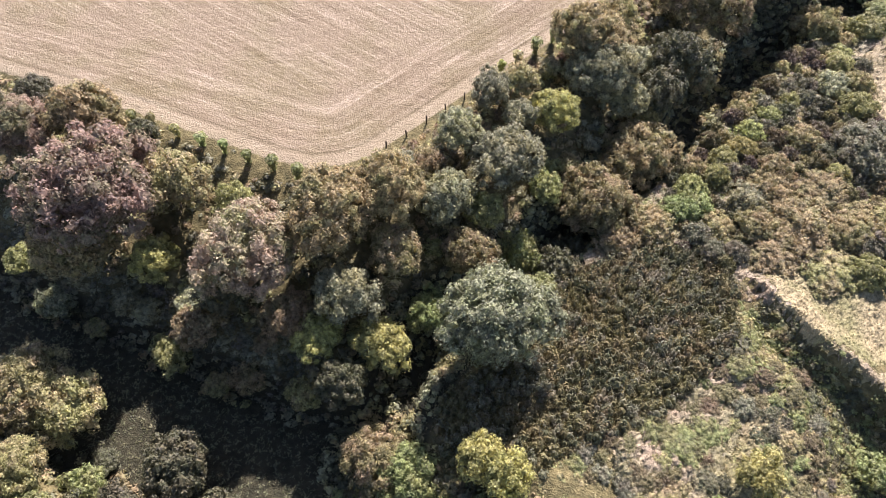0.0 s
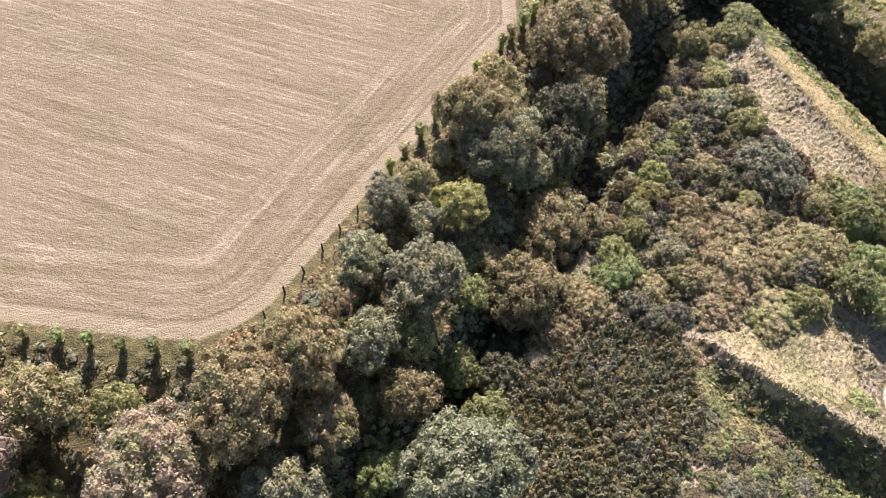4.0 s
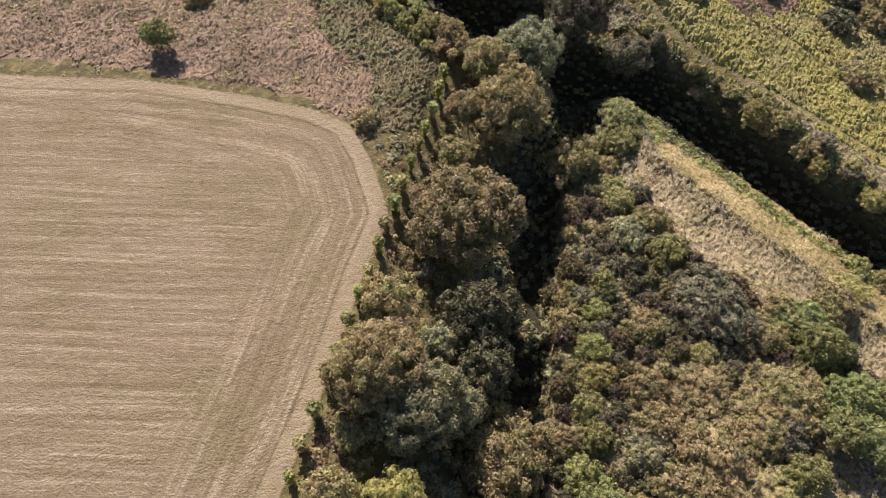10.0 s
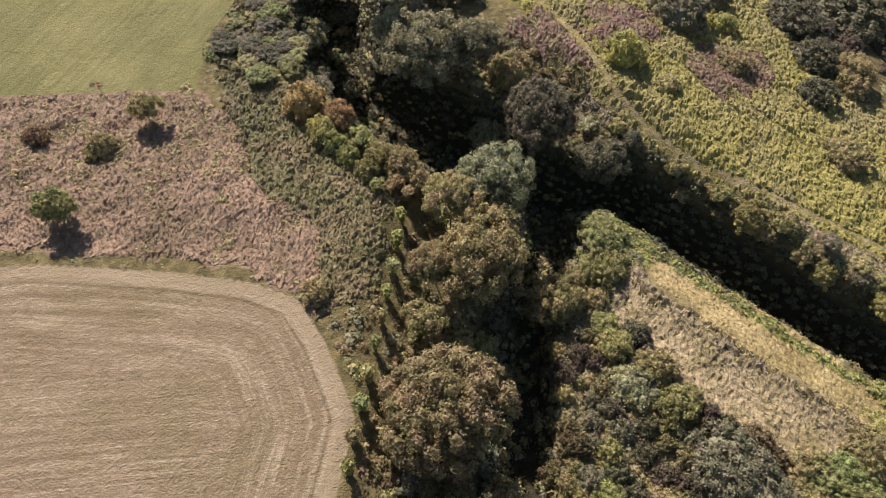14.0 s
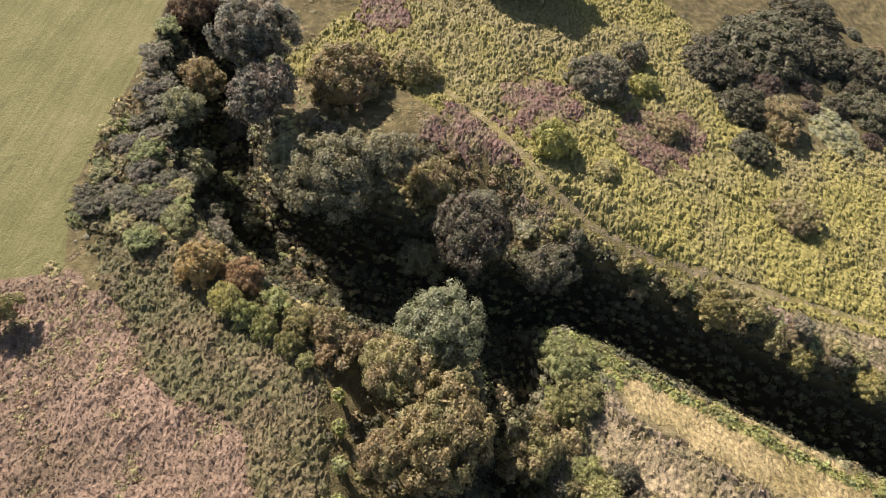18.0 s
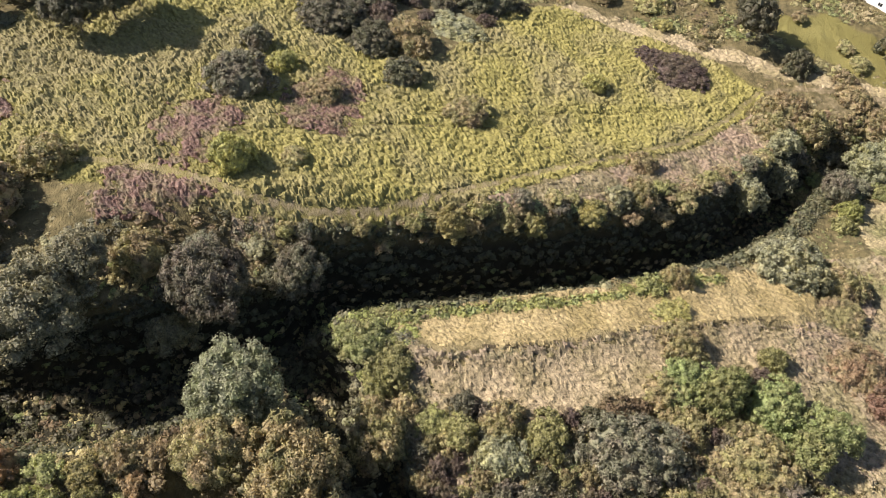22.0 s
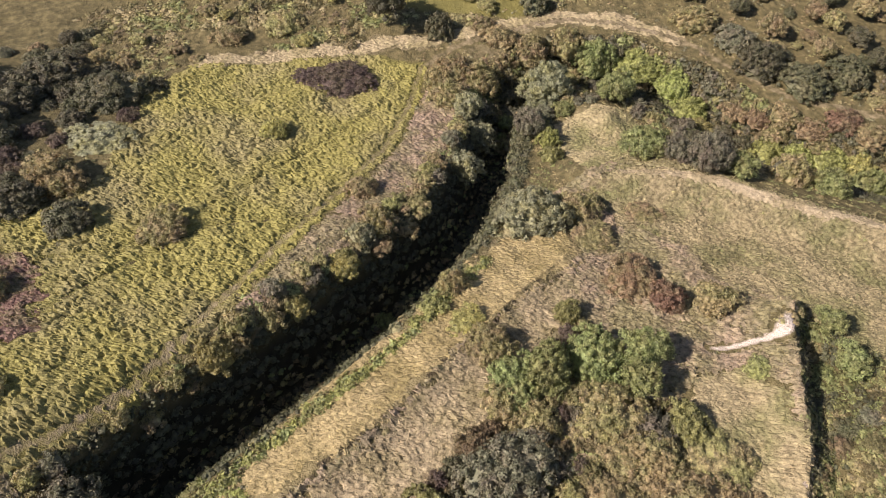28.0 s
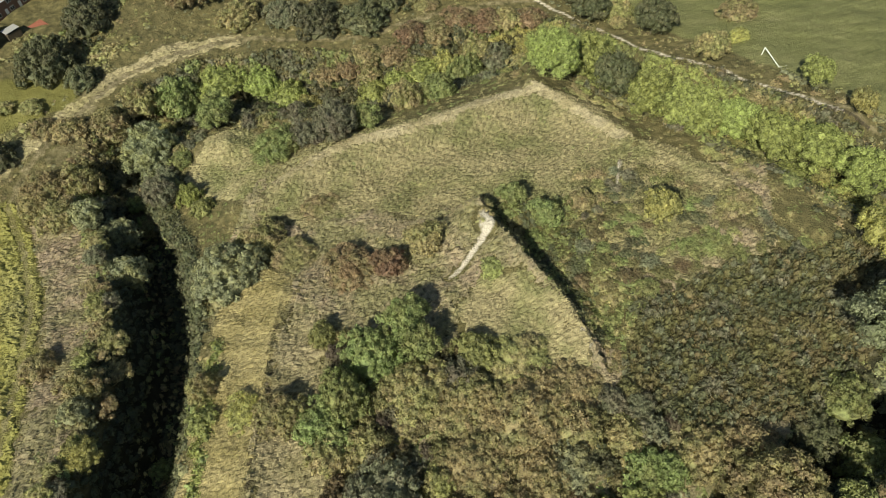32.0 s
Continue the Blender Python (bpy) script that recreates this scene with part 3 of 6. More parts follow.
def crown_data(seed, lobes, per_lobe, leaf, tall=1.0, low=-0.3, knob=(0.2, 0.36)):
    """A crown of radius one about its middle: many lobes, each a shell of leaf sprays round a dark heart."""
    rng = np.random.RandomState(seed)
    verts, faces, add = joined()
    wide = outline(rng, 0)
    v, f = ball(rng, 9, 6)
    add(v * (0.6, 0.6, 0.6 * tall), f)
    for i in range(lobes):
        z = low + (1 - low) * (i + 0.5) / lobes
        a = i * 2.39996 + rng.uniform(-0.5, 0.5)
        reach = rng.uniform(0.56, 0.88)
        ring = math.sqrt(max(0, 1 - z * z)) * wide(a)
        c = np.array([ring * math.cos(a), ring * math.sin(a), z * tall * rng.uniform(0.85, 1.12)]) * reach
        lobe(rng, add, c, rng.uniform(*knob), c / np.linalg.norm(c), per_lobe, leaf)
    return np.concatenate(verts), faces


def thicket_data(seed, lobes, per_lobe, leaf, knob):
    """A low spreading shrub of radius and height one, its base at zero, with an uneven outline and top."""
    rng = np.random.RandomState(seed)
    verts, faces, add = joined()
    wide = outline(rng, 0)
    v, f = ball(rng, 10, 5)
    v[:, 2] = np.maximum(v[:, 2], -0.1)
    add(v * (0.8, 0.8, 0.72), f)
    for i in range(lobes):
        a, rho = i * 2.39996 + rng.uniform(-0.4, 0.4), math.sqrt((i + 0.5) / lobes)
        r = rng.uniform(*knob)
        z = max(0.12, math.sqrt(max(0, 1 - rho ** 2)) * rng.uniform(0.7, 1.02) - 0.1)
        c = np.array([rho * 0.92 * wide(a) * math.cos(a), rho * 0.92 * wide(a) * math.sin(a), z])
        out = c + (0, 0, 0.25)
        lobe(rng, add, c, r, out / np.linalg.norm(out), per_lobe, leaf)
    return np.concatenate(verts), faces


CROWN_DATA = {
    "giant": [crown_data(s, 200, 80, 0.027, 0.85, -0.3, (0.08, 0.19)) for s in (6, 7, 8)],
    "large": [crown_data(s, 105, 66, 0.040, 0.85, -0.3, (0.11, 0.24)) for s in (1, 2, 3, 4)],
    "middle": [crown_data(s, 46, 50, 0.066, 0.8, -0.3, (0.15, 0.3)) for s in (11, 12, 13, 14)],
    "small": [crown_data(s, 20, 44, 0.095, 0.75, -0.1) for s in (21, 22, 23, 24)],
    "wide_thicket": [thicket_data(s, 150, 50, 0.034, (0.07, 0.15)) for s in (81, 82, 83, 84)],
    "thicket": [thicket_data(s, 62, 44, 0.054, (0.11, 0.22)) for s in (91, 92, 93, 94)],
    "low_bush": [thicket_data(s, 24, 36, 0.09, (0.18, 0.32)) for s in (95, 96, 97, 98)],
}
crown_meshes = {}


def crown_mesh(size, which, colour):
    key = (size, which, colour)
    if key not in crown_meshes:
        v, f = CROWN_DATA[size][which]
        crown_meshes[key] = mesh_from("crown", v, f, LEAF[colour])
    return crown_meshes[key]


def trunk_mesh():
    """A tapered trunk that forks into limbs, one metre high to the fork's ends."""
    rng = np.random.RandomState(5)
    verts, faces = [], []

    def limb(p, q, r0, r1):
        p, q = np.array(p, float), np.array(q, float)
        d = (q - p) / np.linalg.norm(q - p)
        s = np.cross(d, (0.3, 0.9, 0.2))
        s /= np.linalg.norm(s)
        t = np.cross(d, s)
        o = len(verts)
        for c, r in ((p, r0), ((p + q) / 2 + rng.normal(0, 0.02, 3), (r0 + r1) / 2), (q, r1)):
            for k in range(6):
                a = k * math.pi / 3
                verts.append(c + r * (math.cos(a) * s + math.sin(a) * t))
        for i in (0, 6):
            for k in range(6):
                faces.append((o + i + k, o + i + (k + 1) % 6, o + i + 6 + (k + 1) % 6, o + i + 6 + k))

    limb((0, 0, -0.1), (0.02, 0, 0.5), 0.06, 0.045)
    for k in range(5):
        a = k * 1.2566 + 0.3
        limb((0.02, 0, 0.45), (0.33 * math.cos(a), 0.33 * math.sin(a), 0.85 + 0.05 * (k % 3)), 0.04, 0.012)
    return mesh_from("trunk", verts, faces, BARK, True)


THORNS = [(211, 176), (238, 168), (262, 151), (262, 121), (226, 114), (210, 128), (193, 138), (188, 152), (196, 167)]
TRUNK = trunk_mesh()
plant_rng = random.Random(4)
KIND_WORDS = {"olive": "olive-green", "brown": "autumn-brown", "pink": "russet pink-tinged", "red": "red-brown", "yellow": "yellowing", "grey": "grey-green", "silver": "silvery pale-green", "green": "fresh green", "lime": "bright lime-green", "dark": "dark green", "orange": "orange-brown", "purple": "purple-brown", "slate": "dark slate-green", "moss": "yellow-green", "briar": "olive-brown", "frost": "dark silver-tipped", "plum": "dark plum-brown"}


def plant(x, y, r, colour, squat=1.0, up=None):
    """A tree or, where small, a bush, standing on the ground; up: the height of its crown's middle."""
    z = float(land(x, y))
    at = np.array([x]), np.array([y])
    in_fort = bool(edge_of(*at, FORT)[0] > 0)
    on_slope = bool(edge_of(*at, SLOPE_EAST)[0] > -3 or inside(*at, THORNS)[0])
    if up is None:
        low = on_slope or (r < 4.2 and in_fort)
        up = 0.42 * r * squat * (0.78 if low else 1.0) if low or r <= 3.2 else 0.8 * r * squat
    else:
        low = up < 0.66 * r
    big = not low and r > 3.2
    name = "tree" if big else "shrub" if in_fort else "thorn_bush" if on_slope else "bush"
    root = new(name)
    root.matrix_basis = pose(x, y, z, 0, 0, plant_rng.uniform(0, 360))
    oval = r * plant_rng.uniform(0.88, 1.1)
    if low:
        size = "wide_thicket" if r > 5.5 else "thicket" if r > 2.8 else "low_bush"
        base, tall = -0.15, max(0.8, 2.15 * up) * plant_rng.uniform(0.9, 1.1)
    else:
        size = "giant" if r > 7.2 else "large" if r > 4.4 else "middle" if r > 2.6 else "small"
        base, tall = up, min(r * 1.05, max(1.15 * up, 0.5 * r)) * plant_rng.uniform(0.92, 1.08)
    crown = new("crown", crown_mesh(size, plant_rng.randrange(len(CROWN_DATA[size])), colour))
    crown.parent = root
    crown.location, crown.scale = (0, 0, base), (r, oval, tall)
    stem = new("trunk" if big else "stem", TRUNK)
    stem.parent = root
    stem.location, stem.scale = (0, 0, -0.1), (r * 0.45, r * 0.45, max(up * 0.9 if low else up + 0.25 * r, 0.6))
    word = KIND_WORDS[colour]
    kind, where, group = {"tree": ("tree with a rounded lumpy crown", "tree", "trees of the ravine"), "shrub": ("spreading shrub growing on the earthwork", "shrub", "shrubs on the earthwork"), "thorn_bush": ("thorn bush standing in rough slope grass", "bush", "thorn bushes on the slope"), "bush": ("rounded bush on rough ground", "bush", "bushes on the rough ground")}[name]
    tagged(root, f"{word} leafy {kind}", where, group=group)
    return root

SLATE_0 = [(91.2, 106.3, 9, 3.5), (115.9, 177, 8.6, 10), (167.7, 180.4, 7.7, 3.5), (116.1, -55.5, 7.5, 3.5), (123.6, 163.9, 6.2, 8), (124.4, 19.9, 6.1, 5), (155.7, -29.4, 6.1, 2.5), (92.5, -31.4, 5.9, 3), (162.4, 41.5, 4.7, 4), (83.7, 82.6, 4.6, 2), (131.6, 21.4, 4.3, 3), (183, 179.5, 3.9, 2)]
GREEN_0 = [(176.1, 4.6, 6.9, 4), (98.9, 80.8, 6.6, 3), (100.3, -23.6, 6.4, 3.5), (103.1, 95.3, 6.2, 2.5), (137.9, 25.6, 6, 4), (160.5, 12.1, 5.8, 4), (101.4, 89.6, 5.7, 3.5), (-4, 41, 5.7, 5.7), (15.6, 83.6, 5.5, 3), (94.8, 73.5, 5.4, 4), (104, -2.7, 5.1, 3), (109.6, 150.9, 5.1, 1.5), (18.2, 72.6, 5, 2.5), (38.9, 44.5, 4.7, 0.8), (-1.2, 69.6, 4.7, 4.8), (50.9, 92.1, 4.3, 2), (118.6, 14.3, 4, 3), (90.8, 78.1, 3.8, 4), (72.4, 40.6, 3.8, 3), (47.6, 91.5, 3.7, 1.8), (34.9, 46.6, 3.5, 0.7), (-55.6, 39.1, 3.5, 3.8), (33.1, 210.1, 3.4, 3.7), (44.2, 46.6, 3.3, 0.7)]
GREEN_1 = [(80, 35.6, 3.3, 2.6), (134.9, 102.7, 2.5, 1.2)]
OLIVE_0 = [(60.1, 141.5, 10.9, 8.7), (31.4, 92.6, 9, 9), (128, 216.6, 8.3, 4), (-69.6, 54.6, 8.1, 8.1), (99.9, -61.3, 7.9, 3), (-47.6, 88, 7, 7), (-61.7, 51.9, 7, 7), (89.1, 86.3, 6.8, 2.5), (73.1, 77.9, 6.6, 1.5), (122.4, 57.9, 6.1, 1), (27.4, -46.2, 6, 2.5), (93.3, 147.6, 5.9, 8), (235.7, 73.3, 5.9, 2), (168.5, 132.2, 5.9, 2.2), (-10.5, 43.9, 5.8, 5.8), (131.6, 53.4, 5.7, 2.5), (-7.1, 75.3, 5.7, 5.7), (86.1, 169.2, 5.6, 9), (183.7, 9.6, 5.5, 3), (111.7, 1.8, 5.4, 3), (185.1, 40.4, 5.4, 3), (181.7, 52.7, 5.4, 2.5), (83.5, 89.7, 5.3, 1.5), (121.5, 189, 5.3, 3)]
OLIVE_1 = [(186.6, 20.9, 5.3, 3), (60.5, -47.7, 5.3, 2.5), (5.9, 77.8, 5.3, 5.3), (99.1, -31.7, 5.2, 2), (34.3, 33.7, 5.2, 1.2), (-64.1, 39.7, 5.2, 5.2), (139.7, 209, 5, 2.5), (62.6, 87.2, 4.8, 2), (122.5, 41.1, 4.8, 0.8), (111.4, 94.5, 4.7, 2), (78, 110.5, 4.6, 2), (95.5, 96.9, 4.3, 2), (116.3, -43.3, 4.3, 1.5), (95.8, 127.2, 4.3, 2), (149.2, 94.8, 4.2, 2), (117.2, -21.3, 4.1, 1.5), (126.9, -15.1, 4, 1.5), (16.7, 111.9, 4, 4.2), (101.6, 99.7, 3.9, 2), (202.2, 26.6, 3.8, 1.6), (94, 134.8, 3.8, 2), (127.3, 91.3, 3.2, 2), (64.9, 35, 3.2, 1.6), (145, 165.9, 2.9, 1)]
OLIVE_2 = [(138.4, 124, 2.7, 1.5)]
GREY_0 = [(107.8, 200.6, 9.6, 11), (134.5, 64.5, 8.6, 4), (206.6, 134.9, 8.6, 1.5), (173.7, 25.8, 8, 7), (33.8, 116.5, 7.3, 7.3), (12.6, 93.9, 7.2, 7.2), (-15.4, 67.5, 6, 6), (1.8, 85.7, 5.9, 5.9), (116.2, 195.3, 5.2, 6), (90.6, 127.2, 5, 2), (62.4, 94, 4.9, 2), (106.8, 210.2, 4.9, 8), (159.1, 64.9, 4.9, 3), (4.3, 98.5, 4.9, 4.9), (39.6, 114.3, 4.9, 4.9), (110.2, 183.7, 4.8, 8), (103, 236.7, 4.7, 5), (168.7, 52.9, 4.7, 3), (96.9, 228.5, 4.6, 2), (10.3, 109.9, 4.6, 4.7), (92.6, 162.2, 4.1, 7), (174.9, 52.1, 4.1, 3), (43.9, 124.9, 3.9, 4.1), (147.5, 99.6, 3, 1.8)]
BROWN_0 = [(70.8, 86.6, 9.3, 2.5), (-17.9, 79.6, 8.8, 8.8), (42, 105.4, 8.8, 8.8), (-63.8, 78.8, 8.6, 8.6), (83, 158.2, 8.3, 11), (195.9, 145.9, 7.6, 3), (29.6, 125.2, 7.4, 7.4), (-8.1, 84.6, 7.3, 7.3), (168.2, -26, 6.8, 2.5), (-65.7, 102.4, 6.8, 6.8), (64.5, 81.4, 6.3, 1.5), (112.7, 244.9, 6.1, 6), (80.3, 85.6, 5.7, 2), (191.3, 44.8, 5.7, 2.5), (78.7, 96.6, 5.6, 1.5), (42, 87.5, 5.5, 2), (238.8, 89.8, 5.2, 1.5), (67.3, 96.2, 5.2, 2), (35.8, -26.1, 5.2, 1.8), (195.2, 25.7, 5, 1.6), (-25.3, 65.1, 5, 5), (167.9, 163.4, 4.8, 1.5), (109.6, -30.4, 4.8, 1.6), (107.4, -53.4, 4.8, 1.6)]
BROWN_1 = [(138.4, -12.7, 4.7, 1.6), (121.2, -20.9, 4.7, 1.6), (76.2, 162.1, 4.6, 7), (84.2, -22.2, 4.6, 2), (91.3, -41.3, 4.6, 1.6), (34.9, 84.3, 4.6, 2), (37.6, -20.2, 4.6, 4.7), (70.4, 102.1, 4.4, 2), (95.8, 51.7, 4.4, 3), (128.1, -18.3, 4.4, 1.6), (85.3, 182.1, 4.3, 2.5), (38.6, 134, 4.3, 4.4), (54.6, 87.6, 4.2, 1.6), (190.1, 51, 4.1, 2), (160.2, 92.1, 3.7, 1.5), (28.2, -2.4, 3.4, 3.7), (85.5, 177.9, 3.2, 2.5), (55.7, 221.2, 3.2, 3.6), (45.5, 220.5, 3, 1.5), (136.8, 131.9, 2.7, 1.5), (57.6, 170.2, 2.7, 1.4)]
MOSS_0 = [(81, 77, 4.7, 2), (93.7, 120.1, 4.6, 2), (105.9, 145.8, 4.4, 1.5), (51.4, 97.1, 3.8, 1.8), (103.2, 147.9, 3.6, 1.5), (60.2, 105.2, 3.5, 1.8), (68, 112.7, 3.4, 1.8), (57.5, 100.4, 3.4, 1.8), (96.2, 138.9, 3.3, 1.2), (73.7, 117.9, 3.3, 1.5), (109.5, 77.3, 3.2, 1.8), (78.9, 193.9, 3.1, 2), (80.9, 57.6, 2.8, 0.8), (150.6, 44.1, 2.8, 1.5), (79.1, 122.4, 2.7, 1.5), (124.7, 97.6, 2.7, 1.2), (83.3, 191.1, 2.6, 1.8), (79, 189.9, 2.5, 1.6), (79.3, 184.5, 2.5, 1.6), (78.6, 180.6, 1.6, 1.2)]
YELLOW_0 = [(-9.4, 61.3, 5.5, 5.5), (23.6, 107, 5.3, 5.3), (106.5, -25.6, 4.8, 2), (143.1, 176.9, 4.7, 3), (-49.9, 76.1, 4.7, 4.8), (-20.4, 61.7, 4.5, 4.6), (140.9, -2.4, 4.3, 2), (10.7, 38.1, 4.3, 4.4), (83.1, -37.1, 4.2, 1.5), (136.4, 135.4, 4.1, 2), (6.7, 41, 4, 4.2), (117.6, 95.2, 3.9, 0.8), (190.2, 98.9, 3.9, 1.8), (50.3, 38.9, 3.9, 4.1), (176.7, 172.9, 3.8, 2), (65, 108.1, 3.7, 1.8), (142.7, 106.6, 3.5, 1.6), (43.8, 113.4, 3.4, 3.7), (49.4, 33.1, 3.2, 0.7), (8, 2.8, 3.1, 3.5), (139, 118.6, 3, 1.6), (28.6, -32.3, 2.9, 1.4), (78.6, 197.6, 2.8, 2), (83, 185.9, 2.7, 2)]
RED_0 = [(108.6, 60, 7, 2), (125.4, 258.7, 5.8, 6), (97.1, -39.3, 5.6, 1.6), (105.1, -38.3, 5.3, 1.6), (117.3, -28.8, 4.8, 1.6), (84.3, -43.1, 4.6, 1.4), (132.3, -14.7, 4.4, 1.6), (102, 57.8, 4, 1.8), (37.8, 231.1, 2.7, 1.4)]
FROST_0 = [(117, 227.3, 8.3, 14), (110, 218.9, 6.7, 12)]
DARK_TALL = [(184.0, 209.4, 7.2, 8), (177.1, 214.0, 6, 6.5), (190.5, 205.9, 5.5, 6)]
DARK_0 = [(221.1, 160.2, 14, 3.5), (247, 156.8, 11, 3), (240.1, 137.1, 10.8, 3), (233.6, 148.9, 10.5, 3), (224.8, 126.9, 9.3, 3), (210.3, -15.5, 9.1, 4), (200.2, 166, 9, 2.5), (211.4, 5.2, 8.7, 5), (144.6, -27.5, 7.6, 3.5), (91, -74, 7.5, 3.5), (132.3, -31.6, 7.3, 3), (127.4, -43.8, 7.3, 3.5), (192.5, 154.8, 7.2, 2.5), (220.5, 48.5, 7.2, 7.5), (51.9, 126.2, 7.1, 7.1), (-42.2, 41.9, 6.7, 6.7), (-36.2, 70.6, 6.2, 6.2), (23.6, 79.1, 6, 3), (60.1, -9, 6, 6), (50, -41.3, 5.9, 4), (47.8, 118.5, 5.9, 5.9), (67.1, -44.5, 5.8, 4.6), (26.3, 84.4, 5.5, 3), (50.6, -36, 5.5, 5.5)]
DARK_1 = [(179.6, 146.8, 5.4, 2), (200.4, 8, 4.9, 2.5), (-16.3, 54.6, 4.9, 4.9), (207.4, 38, 4.7, 3), (-78, 108.9, 4.6, 4.7), (97.6, 217.8, 3.3, 3), (-55.3, 99.9, 3.3, 3.6), (-47.5, 97.8, 3.3, 3.6)]
SILVER_0 = [(9.9, 62.4, 9.6, 9.6), (95.7, 168, 8.2, 11)]
ORANGE_0 = [(80.7, 206, 4.6, 2.5), (83.5, 198.8, 3.6, 2), (81.6, 179.4, 1.9, 1.4)]
LIME_0 = [(76.2, -14.2, 8, 6.4), (166.5, -4.5, 7.9, 3), (77.5, -30.5, 7.5, 2), (69.5, -32.1, 7.5, 2), (67, -21.9, 7, 5.6), (44.4, 8, 6.9, 6.9), (52.5, 1.7, 6.8, 6.8), (24.8, 9.7, 6.5, 6.5), (16.1, 12.9, 6.3, 6.3), (155.9, -6.9, 6.2, 3), (8.2, 19.2, 6.1, 6.1), (32.3, 3.2, 6, 6), (147.3, -5.3, 5.7, 2.5), (113.1, -21.5, 5.4, 2), (119, -16.8, 5, 2), (124.9, -11.9, 4.7, 2), (15.1, -9.1, 3.9, 4.1), (155.9, 40.1, 3.2, 2)]
PLUM_0 = [(203.7, 73, 9.4, 1.5), (209.2, 78.8, 6.3, 1.3)]
BRIAR_0 = [(97.2, 107.8, 4.3, 2)]
PINK_0 = [(-59.2, 83.9, 13.2, 13.2), (-32, 73.5, 9.9, 9.9), (-78.1, 100.6, 8, 8), (34.9, 127.8, 4.1, 4.3)]
PLANTS = [("slate", SLATE_0), ("green", GREEN_0), ("green", GREEN_1), ("olive", OLIVE_0), ("olive", OLIVE_1), ("olive", OLIVE_2), ("grey", GREY_0), ("brown", BROWN_0), ("brown", BROWN_1), ("moss", MOSS_0), ("yellow", YELLOW_0), ("red", RED_0), ("frost", FROST_0), ("dark", DARK_0), ("dark", DARK_1), ("silver", SILVER_0), ("orange", ORANGE_0), ("lime", LIME_0), ("plum", PLUM_0), ("briar", BRIAR_0), ("pink", PINK_0), ("dark", DARK_TALL)]

# ---- where the plants stand ----
placed = [spot[:3] for _, spots in PLANTS for spot in spots]


def fill(seed, n, box, ok, colours, lo, hi, close=0.72, squat=1.0):
    """More plants where the cover closes, kept clear of those that stand already; colours come in drifts."""
    rng = np.random.RandomState(seed)
    xs, ys = rng.uniform(box[0], box[2], n), rng.uniform(box[1], box[3], n)
    which = patchwork(xs, ys, colours, 13, seed, rng, 0.6)
    keep = ok(xs, ys)
    for x, y, k, good in zip(xs, ys, which, keep):
        r = rng.uniform(lo, hi)
        if good and all(math.hypot(x - px, y - py) > close * (r + pr) for px, py, pr in placed):
            placed.append((x, y, r))
            plant(round(x, 1), round(y, 1), round(r, 2), colours[k], squat)


FENCE_LINE = [(-13.2, 94.8, 1), (81.8, 176.4, 1)]
IVY_LINE = [(-25.5, 91.2, 1), (-52, 102.4, 1)]
ROSY_BAND = [(107, 141), (106, 130), (109, 114), (113, 100), (116, 84), (118, 72), (112, 72), (107, 84), (102, 96), (98, 110), (97, 124), (101, 138)]
HAZEL = [(56, 73), (52, 61), (44, 55), (36, 48), (22, 43), (9, 37), (0, 44), (0, 52), (12, 62), (24, 77), (44, 84), (54, 80)]
NOSE = [(103, 152), (110, 159), (118, 159), (122, 148), (113, 141), (105, 145)]
BOWL = [(88, 33), (81, 36), (69, 33), (58, 27), (60, 44), (57, 55), (50, 60), (55, 72), (60, 71), (67, 62), (75, 54), (83, 45)]
BRAMBLE = [(55, 166), (60, 190), (66, 210), (72, 224), (80, 222), (84, 192), (80, 178), (66, 164)]
BANK_NORTH = [(78, 214), (74, 230), (88, 241), (112, 256), (124, 262), (118, 240), (100, 226), (92, 208)]
PURPLE = [[(153, 194), (163, 184), (156, 177), (143, 182), (145, 191)], [(130, 199), (140, 196), (142, 187), (138, 177), (131, 184), (127, 196)], [(153, 236), (163, 228), (150, 218), (142, 225)]]
HEATH_BROWN = [(163, 172), (181, 161), (172, 154), (155, 158), (155, 167)]
HOUSE_ROW = [(251, 48, 1), (290, 82, 1)]
HOUSE_GROUND = [(246, 44, 1), (285, 72, 1)]
HEDGE_LIP = [(111.8, 153, 1), (114.2, 149, 1), (117.6, 138, 1), (118.4, 128, 1), (119.8, 116.5, 1), (121.8, 105, 1), (124.6, 97.5, 1), (127.6, 88.5, 1), (130, 80, 1)]


def clump_proto(seed, leaves, leaf, core=True, flat=0.75):
    """A small dome of leaf sprays, of radius one, as triangles."""
    rng = np.random.RandomState(seed)
    verts, faces = [], []
    if core:
        v, f = ball(rng, 5, 3)
        verts.append(v * (0.68, 0.68, 0.66 * flat))
        for q in f:
            faces += [(q[0], q[k], q[k + 1]) for k in range(1, len(q) - 1)]
    o = sum(len(v) for v in verts)
    d = rng.normal(0, 1, (leaves, 3))
    d[:, 2] = np.abs(d[:, 2]) * 0.9 - 0.12
    d /= np.linalg.norm(d, axis=1)[:, None]
    v, f = sprays(rng, d * rng.uniform(0.7, 1.05, leaves)[:, None] * (1, 1, flat), d, leaf)
    verts.append(v)
    faces += [tuple(int(i) + o for i in q) for q in f]
    return np.concatenate(verts), np.array(faces)


